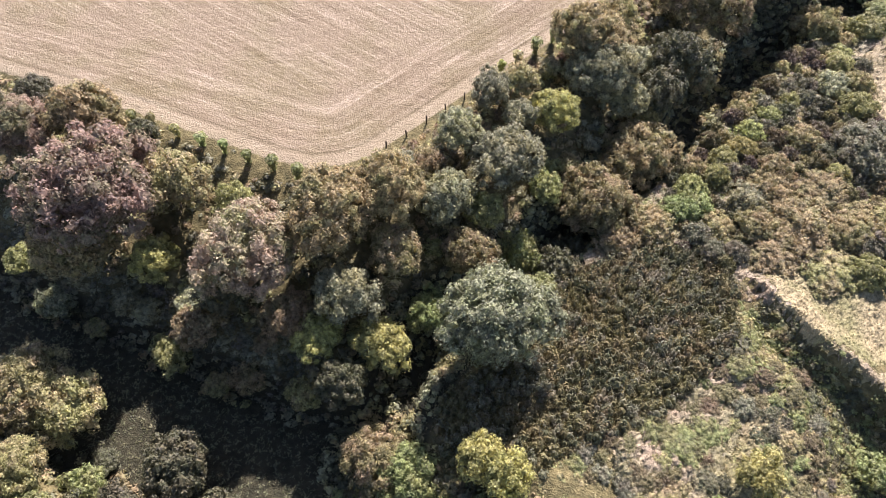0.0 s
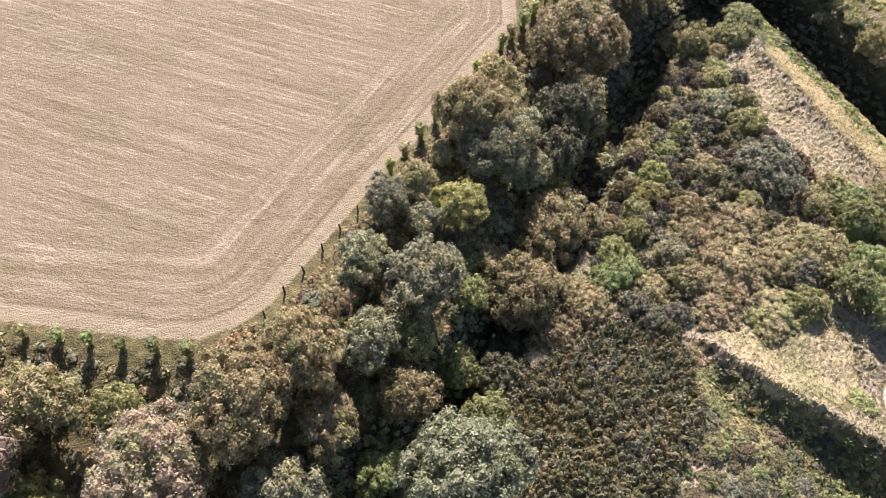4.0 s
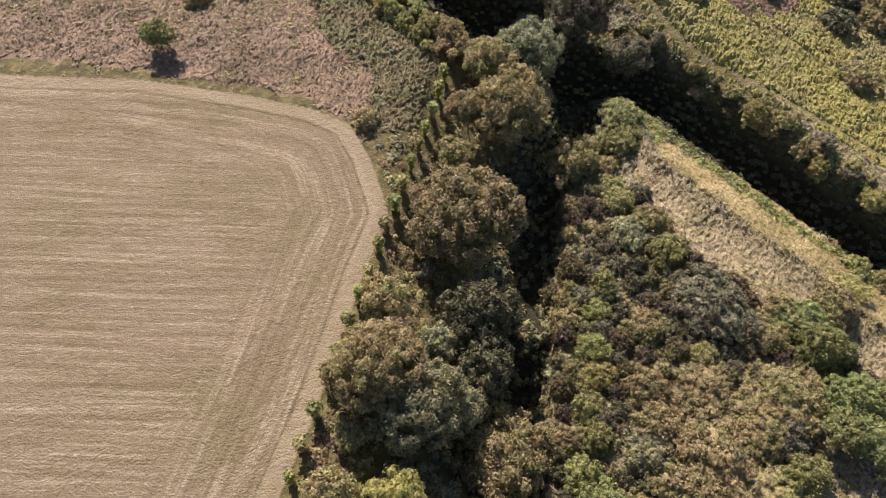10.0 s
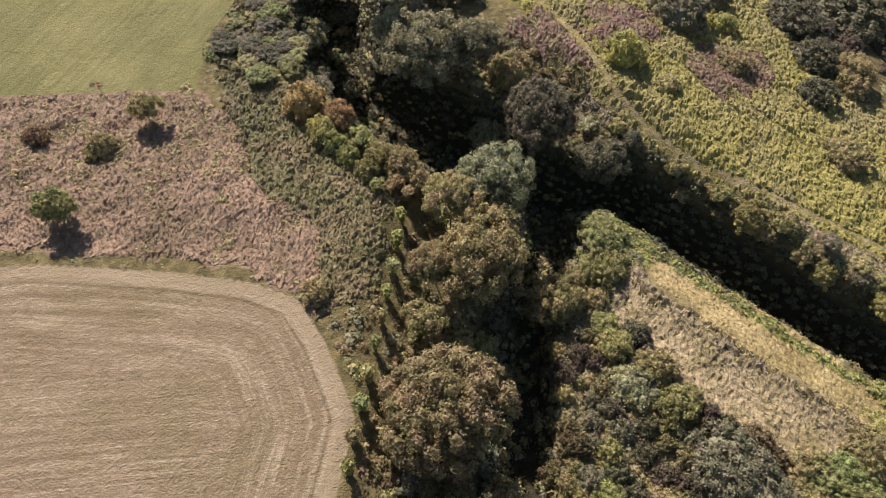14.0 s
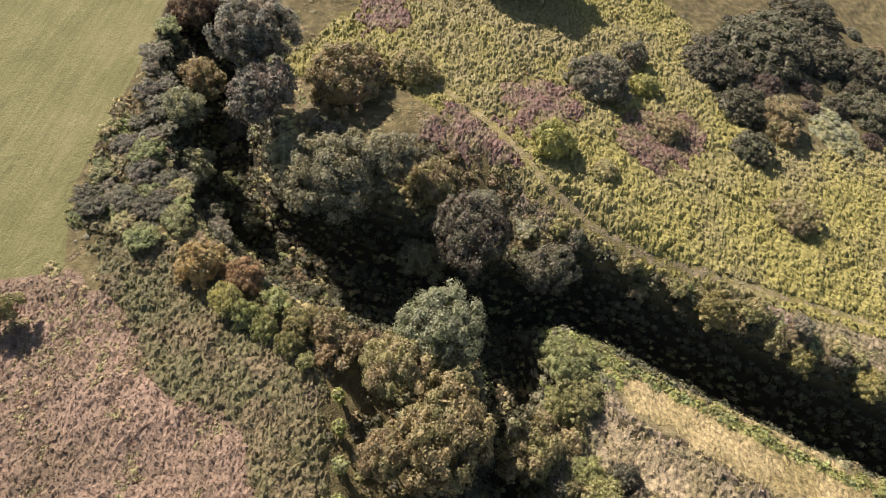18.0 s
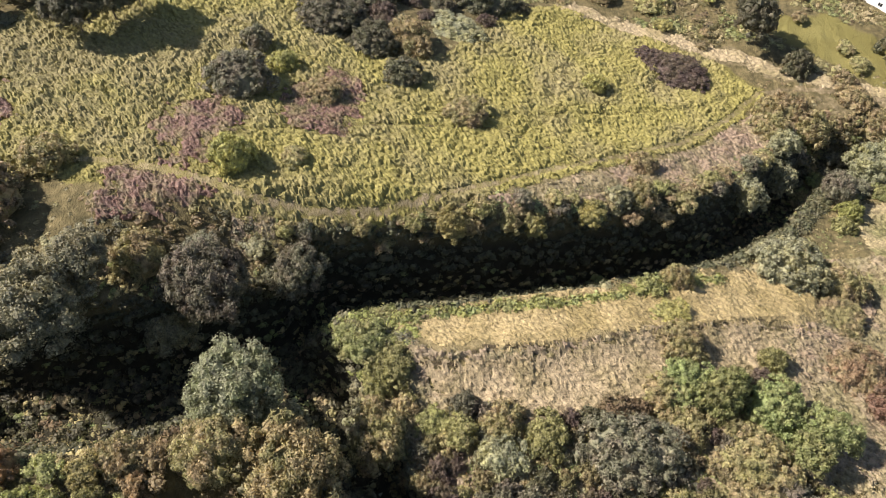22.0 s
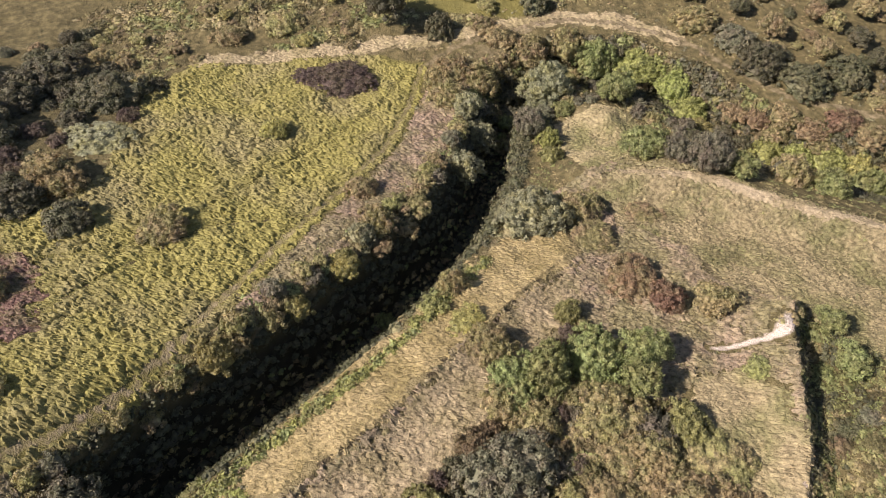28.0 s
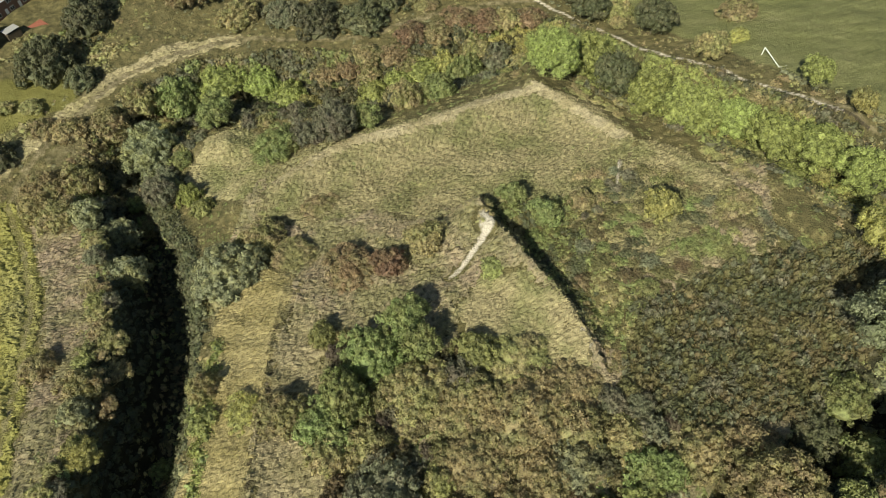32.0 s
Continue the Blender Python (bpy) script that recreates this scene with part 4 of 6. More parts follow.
def blade_proto(seed, blades, reach, wide):
    """A tussock of arching grass blades, as triangles."""
    rng = np.random.RandomState(seed)
    verts, faces = [], []
    for k in range(blades):
        a = rng.uniform(0, 6.28)
        d, s = np.array([math.cos(a), math.sin(a), 0]), np.array([-math.sin(a), math.cos(a), 0])
        r, w, h = reach * rng.uniform(0.5, 1.0), wide * rng.uniform(0.6, 1.2), rng.uniform(0.55, 1.0)
        o = len(verts)
        verts += [-s * w - (0, 0, 0.1), s * w - (0, 0, 0.1), d * r * 0.6 + (0, 0, h) - s * w * 0.8, d * r * 0.6 + (0, 0, h) + s * w * 0.8, d * r * 1.2 + (0, 0, h * 0.75)]
        faces += [(o, o + 1, o + 3), (o, o + 3, o + 2), (o + 2, o + 3, o + 4)]
    return np.array(verts), np.array(faces)


PROTO = {
    "scrub": [clump_proto(s, 30, 0.27) for s in range(31, 37)],
    "fine": [clump_proto(s, 32, 0.24) for s in range(41, 47)],
    "shoot": [clump_proto(s, 40, 0.21, True, 1.3) for s in range(51, 57)],
    "mound": [clump_proto(s, 16, 0.30, True, 0.62) for s in range(71, 79)],
    "grass": [blade_proto(s, 7, 0.95, 0.10) for s in range(61, 69)],
}
beds = {}


def sow(bed, colour, proto, pts, sizes, tall=1.0, sink=0.15):
    """Notes plants of one kind, to be joined into one object a bed and colour."""
    if len(pts):
        beds.setdefault((bed, colour), []).append((proto, np.asarray(pts), np.asarray(sizes), tall, sink))


def scatter(box, step, seed):
    """Uneven places in a box (x0, y0, x1, y1), about one in each square of a step."""
    rng = np.random.RandomState(seed)
    gx, gy = np.meshgrid(np.arange(box[0], box[2], step), np.arange(box[1], box[3], step))
    x, y = gx.ravel() + rng.uniform(-0.5, 0.5, gx.size) * step, gy.ravel() + rng.uniform(-0.5, 0.5, gx.size) * step
    return x, y, rng


def patchwork(x, y, colours, size, seed, rng, blur=0.28):
    """Which of the colours grows where, in drifts."""
    v = np.stack([lumps(x, y, size * (1 + 0.15 * k), seed + k) + rng.normal(0, blur, x.shape) for k in range(len(colours))])
    return np.argmax(v, 0)


def grow(bed, keep, x, y, rng, colours, proto, lo, hi, drift=14, tall=1.0, sink=0.15, seed=1, blur=0.28):
    x, y = x[keep], y[keep]
    if not len(x):
        return
    which = patchwork(x, y, colours, drift, seed, rng, blur)
    size = rng.uniform(lo, hi, x.shape) * (1 + 0.25 * lumps(x, y, 7, seed + 50))
    for k, colour in enumerate(colours):
        m = which == k
        sow(bed, colour, proto, np.stack([x[m], y[m]], 1), size[m], tall, sink)


def plant_beds():
    x, y, rng = scatter((-112, -60, 215, 262), 1.15, 8)
    free = (edge_of(x, y, FIELD) < -0.8) & (edge_of(x, y, FIELD_NORTH) < -0.8)
    for path, half in ((PATH_SLOPE, 1.3), (FURROW, 0.7), (CHALK_PATH, 1.6), (FENCE_LINE, 1.3), (IVY_LINE, 0.8)):
        d, _ = along(x, y, path)
        free &= d > half
    e = edge_of(x, y, FORT)
    dw, _ = along(x, y, DITCH_WEST)
    ds, _ = along(x, y, DITCH_SOUTH)
    de, _ = along(x, y, DITCH_EAST)
    do, _ = along(x, y, DITCH_OUTER)
    de = np.minimum(de, np.maximum(along(x, y, DITCH_NORTH)[0] - 1.5, 0))
    slope = (edge_of(x, y, SLOPE_EAST) > 0) | ((x > 205) & (y > -60) & (y < 135))
    dry = np.zeros(x.shape, bool)
    for poly in DRY:
        dry |= edge_of(x, y, poly) + 1.2 * lumps(x, y, 9, 11) > 0
    meadow = edge_of(x, y, MEADOW_SOUTH) > 0
    thin = rng.uniform(0, 1, x.shape)

    def take(mask):
        nonlocal free
        got = free & mask
        free = free & ~mask
        return got

    grow("hazel_thicket", take(inside(x, y, HAZEL)), x, y, rng, ["dark", "briar", "slate", "briar"], "shoot", 0.8, 1.2, 16, 1.6, 0.0, 2, 0.6)
    grow("nose_ivy", take(inside(x, y, NOSE)), x, y, rng, ["green", "grey", "lime"], "fine", 0.9, 1.3, 9, 0.9, 0.2, 3, 0.3)
    purple = np.zeros(x.shape, bool)
    ragged = 1.6 * lumps(x, y, 7, 45) + rng.normal(0, 0.5, x.shape)
    for poly in PURPLE:
        purple |= edge_of(x, y, poly) + ragged > 0
    grow("heath_patch", take(purple) & (thin < 0.15), x, y, rng, ["brown", "red"], "fine", 1.0, 1.4, 12, 0.55, 0.2, 4, 0.3)
    grow("brown_heath", take(edge_of(x, y, HEATH_BROWN) + ragged > 0), x, y, rng, ["brown", "purple", "fawn"], "fine", 0.9, 1.3, 12, 0.7, 0.2, 4, 0.5)
    take(dry | slope | meadow | inside(x, y, MOUND_GRASS))
    grow("bowl_scrub", take(inside(x, y, BOWL)), x, y, rng, ["green", "dark", "green", "olive"], "scrub", 0.9, 1.5, 9, 0.85, 0.2, 5)
    grow("lime_band", take((do < 10) & (x < 95)), x, y, rng, ["lime", "green", "lime", "yellow"], "fine", 1.0, 1.6, 16, 1.0, 0.1, 6, 0.25)
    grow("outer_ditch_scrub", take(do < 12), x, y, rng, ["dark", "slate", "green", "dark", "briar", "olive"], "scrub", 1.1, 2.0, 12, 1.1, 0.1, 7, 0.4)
    # floor and wall scrub use only the darkest leaves, as painted ditch shade
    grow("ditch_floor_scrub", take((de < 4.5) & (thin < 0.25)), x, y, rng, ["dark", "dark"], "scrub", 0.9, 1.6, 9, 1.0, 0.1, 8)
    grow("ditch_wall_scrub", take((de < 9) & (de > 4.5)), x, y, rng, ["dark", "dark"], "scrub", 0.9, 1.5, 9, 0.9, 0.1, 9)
    grow("ditch_lip_scrub", take((de < 15) & (e < 0)), x, y, rng, ["olive", "green", "olive", "brown", "gold"], "fine", 0.6, 1.1, 8, 0.8, 0.2, 10)
    take(de < 4.5)
    grow("bramble_patch", take(inside(x, y, BRAMBLE)) & (thin < 0.12), x, y, rng, ["briar", "brown", "briar", "olive"], "fine", 0.7, 1.15, 14, 0.7, 0.15, 11, 0.5)
    grow("north_bank_bramble", take(inside(x, y, BANK_NORTH)), x, y, rng, ["green", "briar", "olive", "dark"], "fine", 1.3, 2.2, 10, 1.1, 0.1, 12)
    take((dw < 2.5) & (thin < 0.6))
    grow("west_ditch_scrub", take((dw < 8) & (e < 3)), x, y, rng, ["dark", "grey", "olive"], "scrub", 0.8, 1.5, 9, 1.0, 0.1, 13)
    # darkest leaves only, so the wide ditch's shade is in the colour
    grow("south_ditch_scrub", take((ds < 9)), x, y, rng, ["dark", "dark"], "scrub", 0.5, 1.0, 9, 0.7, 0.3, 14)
    dn, _ = along(x, y, CREST_NOSE)
    grow("crest_scrub", take((e > 0) & (dn < 15) & (x < 118)) & (thin < 0.12), x, y, rng, ["fawn", "rose", "olive", "yellow", "fawn"], "fine", 0.55, 0.95, 9, 0.7, 0.2, 19, 0.4)
    grow("fort_scrub", take((e > 0) & (y > 92)), x, y, rng, ["olive", "brown", "green", "grey", "yellow"], "scrub", 0.9, 1.6, 11, 0.95, 0.15, 15)
    grow("fort_inner_scrub", take((e > 0) & (thin < 0.35)), x, y, rng, ["olive", "green", "brown"], "fine", 0.7, 1.2, 13, 0.6, 0.25, 16, 0.25)
    # slate and dark leaves put the bank's shade into its cover
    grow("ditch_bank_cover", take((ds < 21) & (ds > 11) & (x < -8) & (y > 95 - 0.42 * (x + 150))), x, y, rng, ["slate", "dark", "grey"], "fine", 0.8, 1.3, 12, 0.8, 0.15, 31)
    grow("belt_undergrowth", take((along(x, y, FENCE_LINE)[0] < 9) & (x < 50) & (thin < 0.8)), x, y, rng, ["brown", "red", "olive", "orange", "brown"], "scrub", 0.7, 1.3, 9, 0.9, 0.1, 37)
    grow("belt_undergrowth", take(((ds < 45) | (dw < 32)) & (thin < 0.38)), x, y, rng, ["olive", "brown", "grey", "dark", "brown"], "scrub", 0.8, 1.5, 9, 0.95, 0.1, 17)
    grow("rough_scrub", take((thin < 0.22) & (y > -60)), x, y, rng, ["brown", "olive", "olive", "grey"], "scrub", 0.5, 1.1, 15, 0.7, 0.2, 18)
    # darker drifts of low scrub on the banks
    x, y, rng = scatter((28, -8, 138, 58), 1.15, 15)
    m = (np.maximum(edge_of(x, y, DRY[2]), edge_of(x, y, DRY[3])) > 0.5) & (along(x, y, CREST_OUTER)[0] > 3) & (lumps(x, y, 20, 63) + rng.normal(0, 0.3, x.shape) > 0.45) & (along(x, y, CHALK_PATH)[0] > 2.5)
    grow("bank_scrub", m, x, y, rng, ["olive", "brown", "green", "olive"], "fine", 0.5, 1.0, 8, 0.75, 0.2, 33, 0.4)
    # brown drifts in the rosy grass
    x, y, rng = scatter((-30, 160, 70, 262), 1.15, 10)
    m = (edge_of(x, y, DRY[4]) > 0.5) & (lumps(x, y, 15, 61) + 1.1 * np.clip(1.4 - np.abs(edge_of(x, y, FIELD_NORTH) + 13) / 9, 0, 1) + rng.normal(0, 0.25, x.shape) > 0.55)
    grow("brown_bracken", m, x, y, rng, ["brown", "red", "brown", "olive"], "fine", 0.7, 1.25, 8, 0.8, 0.15, 28, 0.5)
    # rough cover between the slope and the houses
    x, y, rng = scatter((194, -58, 272, 132), 1.6, 14)
    m = (edge_of(x, y, SLOPE_EAST) < -1) & (along(x, y, PATH_SLOPE)[0] > 2.5) & (along(x, y, HOUSE_ROW)[0] > 11.5) & (lumps(x, y, 30, 62) + rng.normal(0, 0.25, x.shape) > 0.05) & (edge_of(x, y, DRY[7]) < -0.5) & ~inside(x, y, THORNS) & ~inside(x, y, BACK_FIELD)
    m &= along(x, y, [(243.5, 31.5, 1), (290, 67, 1)])[0] > 6
    m &= x - 205 > -0.25 * np.abs(y - 40)
    m &= (y > -8) | (x < 216)
    grow("back_scrub", m, x, y, rng, ["olive", "fawn", "briar", "green", "briar", "olive"], "scrub", 1.1, 2.0, 22, 0.75, 0.15, 30, 0.2)
    # the bright hedge along the lip of the ditch
    rng = np.random.RandomState(12)
    pts = []
    for (ax, ay, _), (bx, by, _) in zip(HEDGE_LIP, HEDGE_LIP[1:]):
        n = int(math.hypot(bx - ax, by - ay) / 0.5)
        pts += [(ax + (bx - ax) * k / n + rng.normal(0, 0.45), ay + (by - ay) * k / n + rng.normal(0, 0.45)) for k in range(n)]
    pts = np.array(pts)
    pick = rng.uniform(0, 1, len(pts))
    sow("lip_hedge", "lime", "fine", pts[pick < 0.72], rng.uniform(0.9, 1.8, (pick < 0.72).sum()))
    sow("lip_hedge", "green", "fine", pts[pick >= 0.72], rng.uniform(0.9, 1.7, (pick >= 0.72).sum()))


BED_WORDS = {
    "hazel_thicket": "dense thicket of upright leafy shoots", "nose_ivy": "smooth pale green ivy over the bank's end", "heath_patch": "purple-brown patch of low heath on the grass slope",
    "brown_heath": "brown patch of low heath on the grass slope", "bowl_scrub": "green scrub in the hollow below the chalk crest", "lime_band": "bright lime-green scrub filling the shallow ditch", "outer_ditch_scrub": "mixed green scrub in the outer ditch",
    "ditch_floor_scrub": "scrub on the ditch floor, coloured dark for its shade", "ditch_wall_scrub": "scrub on the steep ditch wall, coloured dark for its shade", "ditch_lip_scrub": "brown scrub along the upper lip of the ditch",
    "bramble_patch": "low olive bramble patch beside the hay field", "north_bank_bramble": "mounded green brambles on the bank", "west_ditch_scrub": "dark undergrowth in the narrow ravine",
    "south_ditch_scrub": "low undergrowth on the wide ditch floor, coloured dark for its shade", "fort_scrub": "mixed scrub over the earthwork", "fort_inner_scrub": "brown and olive scrub over the inner earthwork",
    "crest_grass": "pale bleached grass along the bank's crest", "crest_scrub": "low rosy and olive scrub along the earthwork crest", "ditch_bank_cover": "grey-green low cover on the ditch bank, darkened for its shade", "lip_grass": "tan and olive tussock grass above the ditch", "bank_scrub": "patches of low olive scrub on the grassy bank", "brown_bracken": "drifts of brown bracken in rosy dry grass", "bank_grass": "tussocky tan and olive grass on the banks", "back_scrub": "dense olive and tan scrub behind the houses", "belt_undergrowth": "undergrowth beneath the tree belt", "rough_scrub": "sparse scrub on rough ground", "slope_grass": "yellow-green tussock grass on the slope", "north_dry_grass": "matted rosy dry grass between two fields", "rosy_grass": "rosy tan grass beside the foot track", "mound_grass": "green and gold grass on the chalk mound", "dry_grass": "bleached dry grass tussocks", "lip_hedge": "bright green low hedge along the ditch lip",
}


def build_beds():
    for (bed, colour), lots in beds.items():
        rng = np.random.RandomState(len(bed) * 7 + len(colour))
        vs, fs, count = [], [], 0
        for proto, pts, sizes, tall, sink in lots:
            z = land(pts[:, 0], pts[:, 1])
            kind = rng.randint(0, len(PROTO[proto]), len(pts))
            for k, (pv, pf) in enumerate(PROTO[proto]):
                m = kind == k
                n = int(m.sum())
                if not n:
                    continue
                a = rng.uniform(0, 6.28, n)
                s = sizes[m]
                ca, sa = np.cos(a) * s, np.sin(a) * s
                px = pts[m, 0][:, None] + ca[:, None] * pv[:, 0] - sa[:, None] * pv[:, 1]
                py = pts[m, 1][:, None] + sa[:, None] * pv[:, 0] + ca[:, None] * pv[:, 1]
                pz = z[m][:, None] - (sink * s)[:, None] + (s * tall)[:, None] * pv[:, 2]
                vs.append(np.stack([px, py, pz], -1).reshape(-1, 3))
                fs.append((pf[None] + (count + np.arange(n) * len(pv))[:, None, None]).reshape(-1, 3))
                count += n * len(pv)
        v, f = np.concatenate(vs), np.concatenate(fs)
        sheet_mesh(bed, v, f, LEAF[colour])


def turf(bed, colour, box, step, cell, high, margin, seed, blades=3.0, blade=0.2, lean=0.25):
    """A low uneven cover of tussocks over part of the ground, with loose blades on it."""
    rng = np.random.RandomState(seed)
    gx, gy = np.meshgrid(np.arange(box[0], box[2], step), np.arange(box[1], box[3], step))
    gx, gy = gx + rng.uniform(-0.3, 0.3, gx.shape) * step, gy + rng.uniform(-0.3, 0.3, gx.shape) * step
    m = margin(gx, gy) + 0.5 * lumps(gx, gy, 2.6, seed + 1) + rng.normal(0, 0.3, gx.shape)
    nx, ny = int((box[2] - box[0]) / cell) + 4, int((box[3] - box[1]) / cell) + 4
    jx, jy, jh = rng.uniform(0, 1, (ny, nx)), rng.uniform(0, 1, (ny, nx)), rng.uniform(0.45, 1.15, (ny, nx))
    ci, cj = ((gx - box[0]) / cell + 1).astype(int), ((gy - box[1]) / cell + 1).astype(int)
    dome = np.zeros(gx.shape)
    for a in (-1, 0, 1):
        for b in (-1, 0, 1):
            i, j = np.clip(ci + a, 0, nx - 1), np.clip(cj + b, 0, ny - 1)
            d = np.hypot((gx - box[0]) / cell + 1 - i - jx[j, i], (gy - box[1]) / cell + 1 - j - jy[j, i])
            dome = np.maximum(dome, jh[j, i] * np.clip(1 - (d / 0.68) ** 2, 0, 1) ** 0.7)
    rise = high * (dome * (0.75 + 0.35 * lumps(gx, gy, 11, seed)) + rng.normal(0, 0.15, gx.shape))
    z = land(gx, gy) + np.where(m > 0, 0.05 + rise * np.clip(m / 0.9, 0, 1), -0.35)
    rows, cols = gx.shape
    idx = np.arange(gx.size).reshape(rows, cols)
    good = m > -0.6
    q = (good[:-1, :-1] & good[:-1, 1:] & good[1:, 1:] & good[1:, :-1]).ravel()
    quads = np.stack([idx[:-1, :-1], idx[:-1, 1:], idx[1:, 1:], idx[1:, :-1]], -1).reshape(-1, 4)[q]
    used = np.unique(quads)
    back = np.zeros(gx.size, int)
    back[used] = np.arange(len(used))
    flat = np.stack([gx, gy, z], -1).reshape(-1, 3)
    v, quads = flat[used], back[quads]
    tris = np.concatenate([quads[:, [0, 1, 2]], quads[:, [0, 2, 3]]])
    inner = np.nonzero((m > 0.2).ravel())[0]
    n = int(len(inner) * step * step * blades)
    at = flat[rng.choice(inner, n)] + np.stack([rng.uniform(-0.2, 0.2, n), rng.uniform(-0.2, 0.2, n), rng.uniform(0.0, 0.12, n)], 1)
    out = rng.normal(0, 0.5, (n, 3)) + (0, 0, 1.0)
    bv, bf = sprays(rng, at, out, 0.8 * blade)
    faces = np.concatenate([tris, np.asarray(bf) + len(v)])
    sheet_mesh(bed, np.concatenate([v, bv]), faces, LEAF[colour])


def sheet_mesh(bed, v, f, mat, smooth=0):
    me = bpy.data.meshes.new(bed)
    me.vertices.add(len(v))
    me.vertices.foreach_set("co", v.astype(np.float32).ravel())
    me.loops.add(f.size)
    me.loops.foreach_set("vertex_index", f.astype(np.int32).ravel())
    me.polygons.add(len(f))
    me.polygons.foreach_set("loop_start", np.arange(0, f.size, 3, dtype=np.int32))
    me.polygons.foreach_set("use_smooth", np.arange(len(f)) < smooth)
    me.update(calc_edges=True)
    me.materials.append(mat)
    tagged(new(bed, me), BED_WORDS[bed], "grass" if "grass" in bed else "scrub", kind="stuff")


def off_paths(x, y):
    m = np.full(x.shape, 9.0)
    for path, half in ((PATH_SLOPE, 0.7), (PATH_CROSS, 0.15), (FURROW_SLOPE, 0.1), (FURROW, 0.1), (CHALK_PATH, 0.8), (CHALK_BANK, 0.5), (BARE_RIM, 0.6), (FENCE_LINE, 0.3)):
        m = np.minimum(m, along(x, y, path)[0] - half)
    m = np.minimum(m, -0.2 - edge_of(x, y, CHALK_BARE))
    return np.minimum(m, -0.4 - np.maximum(edge_of(x, y, FIELD), edge_of(x, y, FIELD_NORTH)))


def wavy(x, y, *polys):
    m = np.full(x.shape, -9.0)
    for poly in polys:
        m = np.maximum(m, edge_of(x, y, poly))
    return m + 1.0 * lumps(x, y, 6, 44) + 0.8 * lumps(x, y, 15, 47)


def lay_turf():
    crest = [(134, 36, 1), (120, 23, 1), (100, 11, 1), (92, 4, 1), (79, -3, 1), (66, 5, 1), (58, 12, 1)]
    heath = lambda x, y: np.max([edge_of(x, y, p) for p in PURPLE + [HEATH_BROWN]], axis=0) + 2.2 * lumps(x, y, 9, 45) + 1.2 * lumps(x, y, 3, 46)
    slope = lambda x, y: np.minimum(np.minimum(wavy(x, y, SLOPE_EAST), off_paths(x, y)), -heath(x, y) - 0.1)
    turf("slope_grass", "tuft", (116, 46, 234, 234), 0.36, 1.2, 0.85, slope, 101, 7.0, 0.2)
    turf("heath_patch", "purple", (124, 150, 184, 240), 0.4, 0.85, 0.6, lambda x, y: np.minimum(heath(x, y), along(x, y, PATH_SLOPE)[0] - 0.8), 110, 10.0, 0.22)
    turf("bank_grass", "fawn", (28, -8, 138, 58), 0.42, 0.95, 0.55, lambda x, y: np.minimum(wavy(x, y, DRY[2], DRY[3]), np.minimum(off_paths(x, y), along(x, y, crest)[0] - 0.8)), 102, 8.0, 0.22)
    turf("bank_grass", "tan", (140, -22, 240, 108), 0.45, 0.8, 0.35, lambda x, y: np.minimum(wavy(x, y, DRY[7]), off_paths(x, y)), 103, 7.0, 0.2)
    turf("bank_grass", "fawn", (134, 4, 166, 46), 0.42, 0.9, 0.5, lambda x, y: wavy(x, y, DRY[5]), 113, 8.0, 0.22)
    turf("crest_grass", "straw", (52, -10, 140, 42), 0.4, 0.8, 0.3, lambda x, y: 1.9 + 0.7 * lumps(x, y, 9, 48) - along(x, y, crest)[0], 109, 8.0, 0.2)
    lip = lambda x, y: np.minimum(np.minimum(along(x, y, DITCH_EAST)[0] - 11, 22 - along(x, y, DITCH_EAST)[0]), np.minimum(-0.5 - np.maximum(edge_of(x, y, SLOPE_EAST), edge_of(x, y, FORT)), off_paths(x, y)))
    turf("lip_grass", "heath", (118, 40, 196, 176), 0.42, 1.0, 0.55, lip, 111, 8.0, 0.22)
    turf("north_dry_grass", "rose", (-62, 166, 70, 282), 0.5, 1.1, 0.45, lambda x, y: np.minimum(wavy(x, y, DRY[4]), off_paths(x, y)), 104, 9.0, 0.26)
    turf("dry_grass", "gold", (104, 58, 136, 146), 0.38, 0.75, 0.3, lambda x, y: np.minimum(wavy(x, y, DRY[0]) + 1.6 * lumps(x, y, 21, 49), off_paths(x, y)), 105, 8.0, 0.2)
    turf("rosy_grass", "tan", (95, 70, 120, 144), 0.4, 0.95, 0.45, lambda x, y: np.minimum(wavy(x, y, ROSY_BAND) + 0.8, off_paths(x, y)), 112, 8.0, 0.24)
    turf("mound_grass", "fawn", (56, 52, 92, 88), 0.38, 0.8, 0.4, lambda x, y: np.minimum(wavy(x, y, MOUND_GRASS, DRY[6]), off_paths(x, y)), 106, 8.0, 0.22)
    turf("bramble_patch", "briar", (52, 160, 90, 228), 0.4, 1.15, 0.8, lambda x, y: np.minimum(np.minimum(wavy(x, y, BRAMBLE), off_paths(x, y)), -wavy(x, y, DRY[4])), 107, 12.0, 0.25)
    inner = lambda x, y: np.minimum(np.minimum(np.minimum(edge_of(x, y, FORT) - 1.5, off_paths(x, y)), -np.max([edge_of(x, y, p) for p in (HAZEL, BOWL, MOUND_GRASS, ROSY_BAND, DRY[0], DRY[2], DRY[3], DRY[6], NOSE)], axis=0)), np.minimum(along(x, y, DITCH_OUTER)[0], along(x, y, DITCH_EAST)[0]) - 10)
    turf("crest_scrub", "heath", (28, 20, 140, 152), 0.45, 1.1, 0.65, inner, 108, 10.0, 0.25)


plant_beds()
build_beds()
lay_turf()

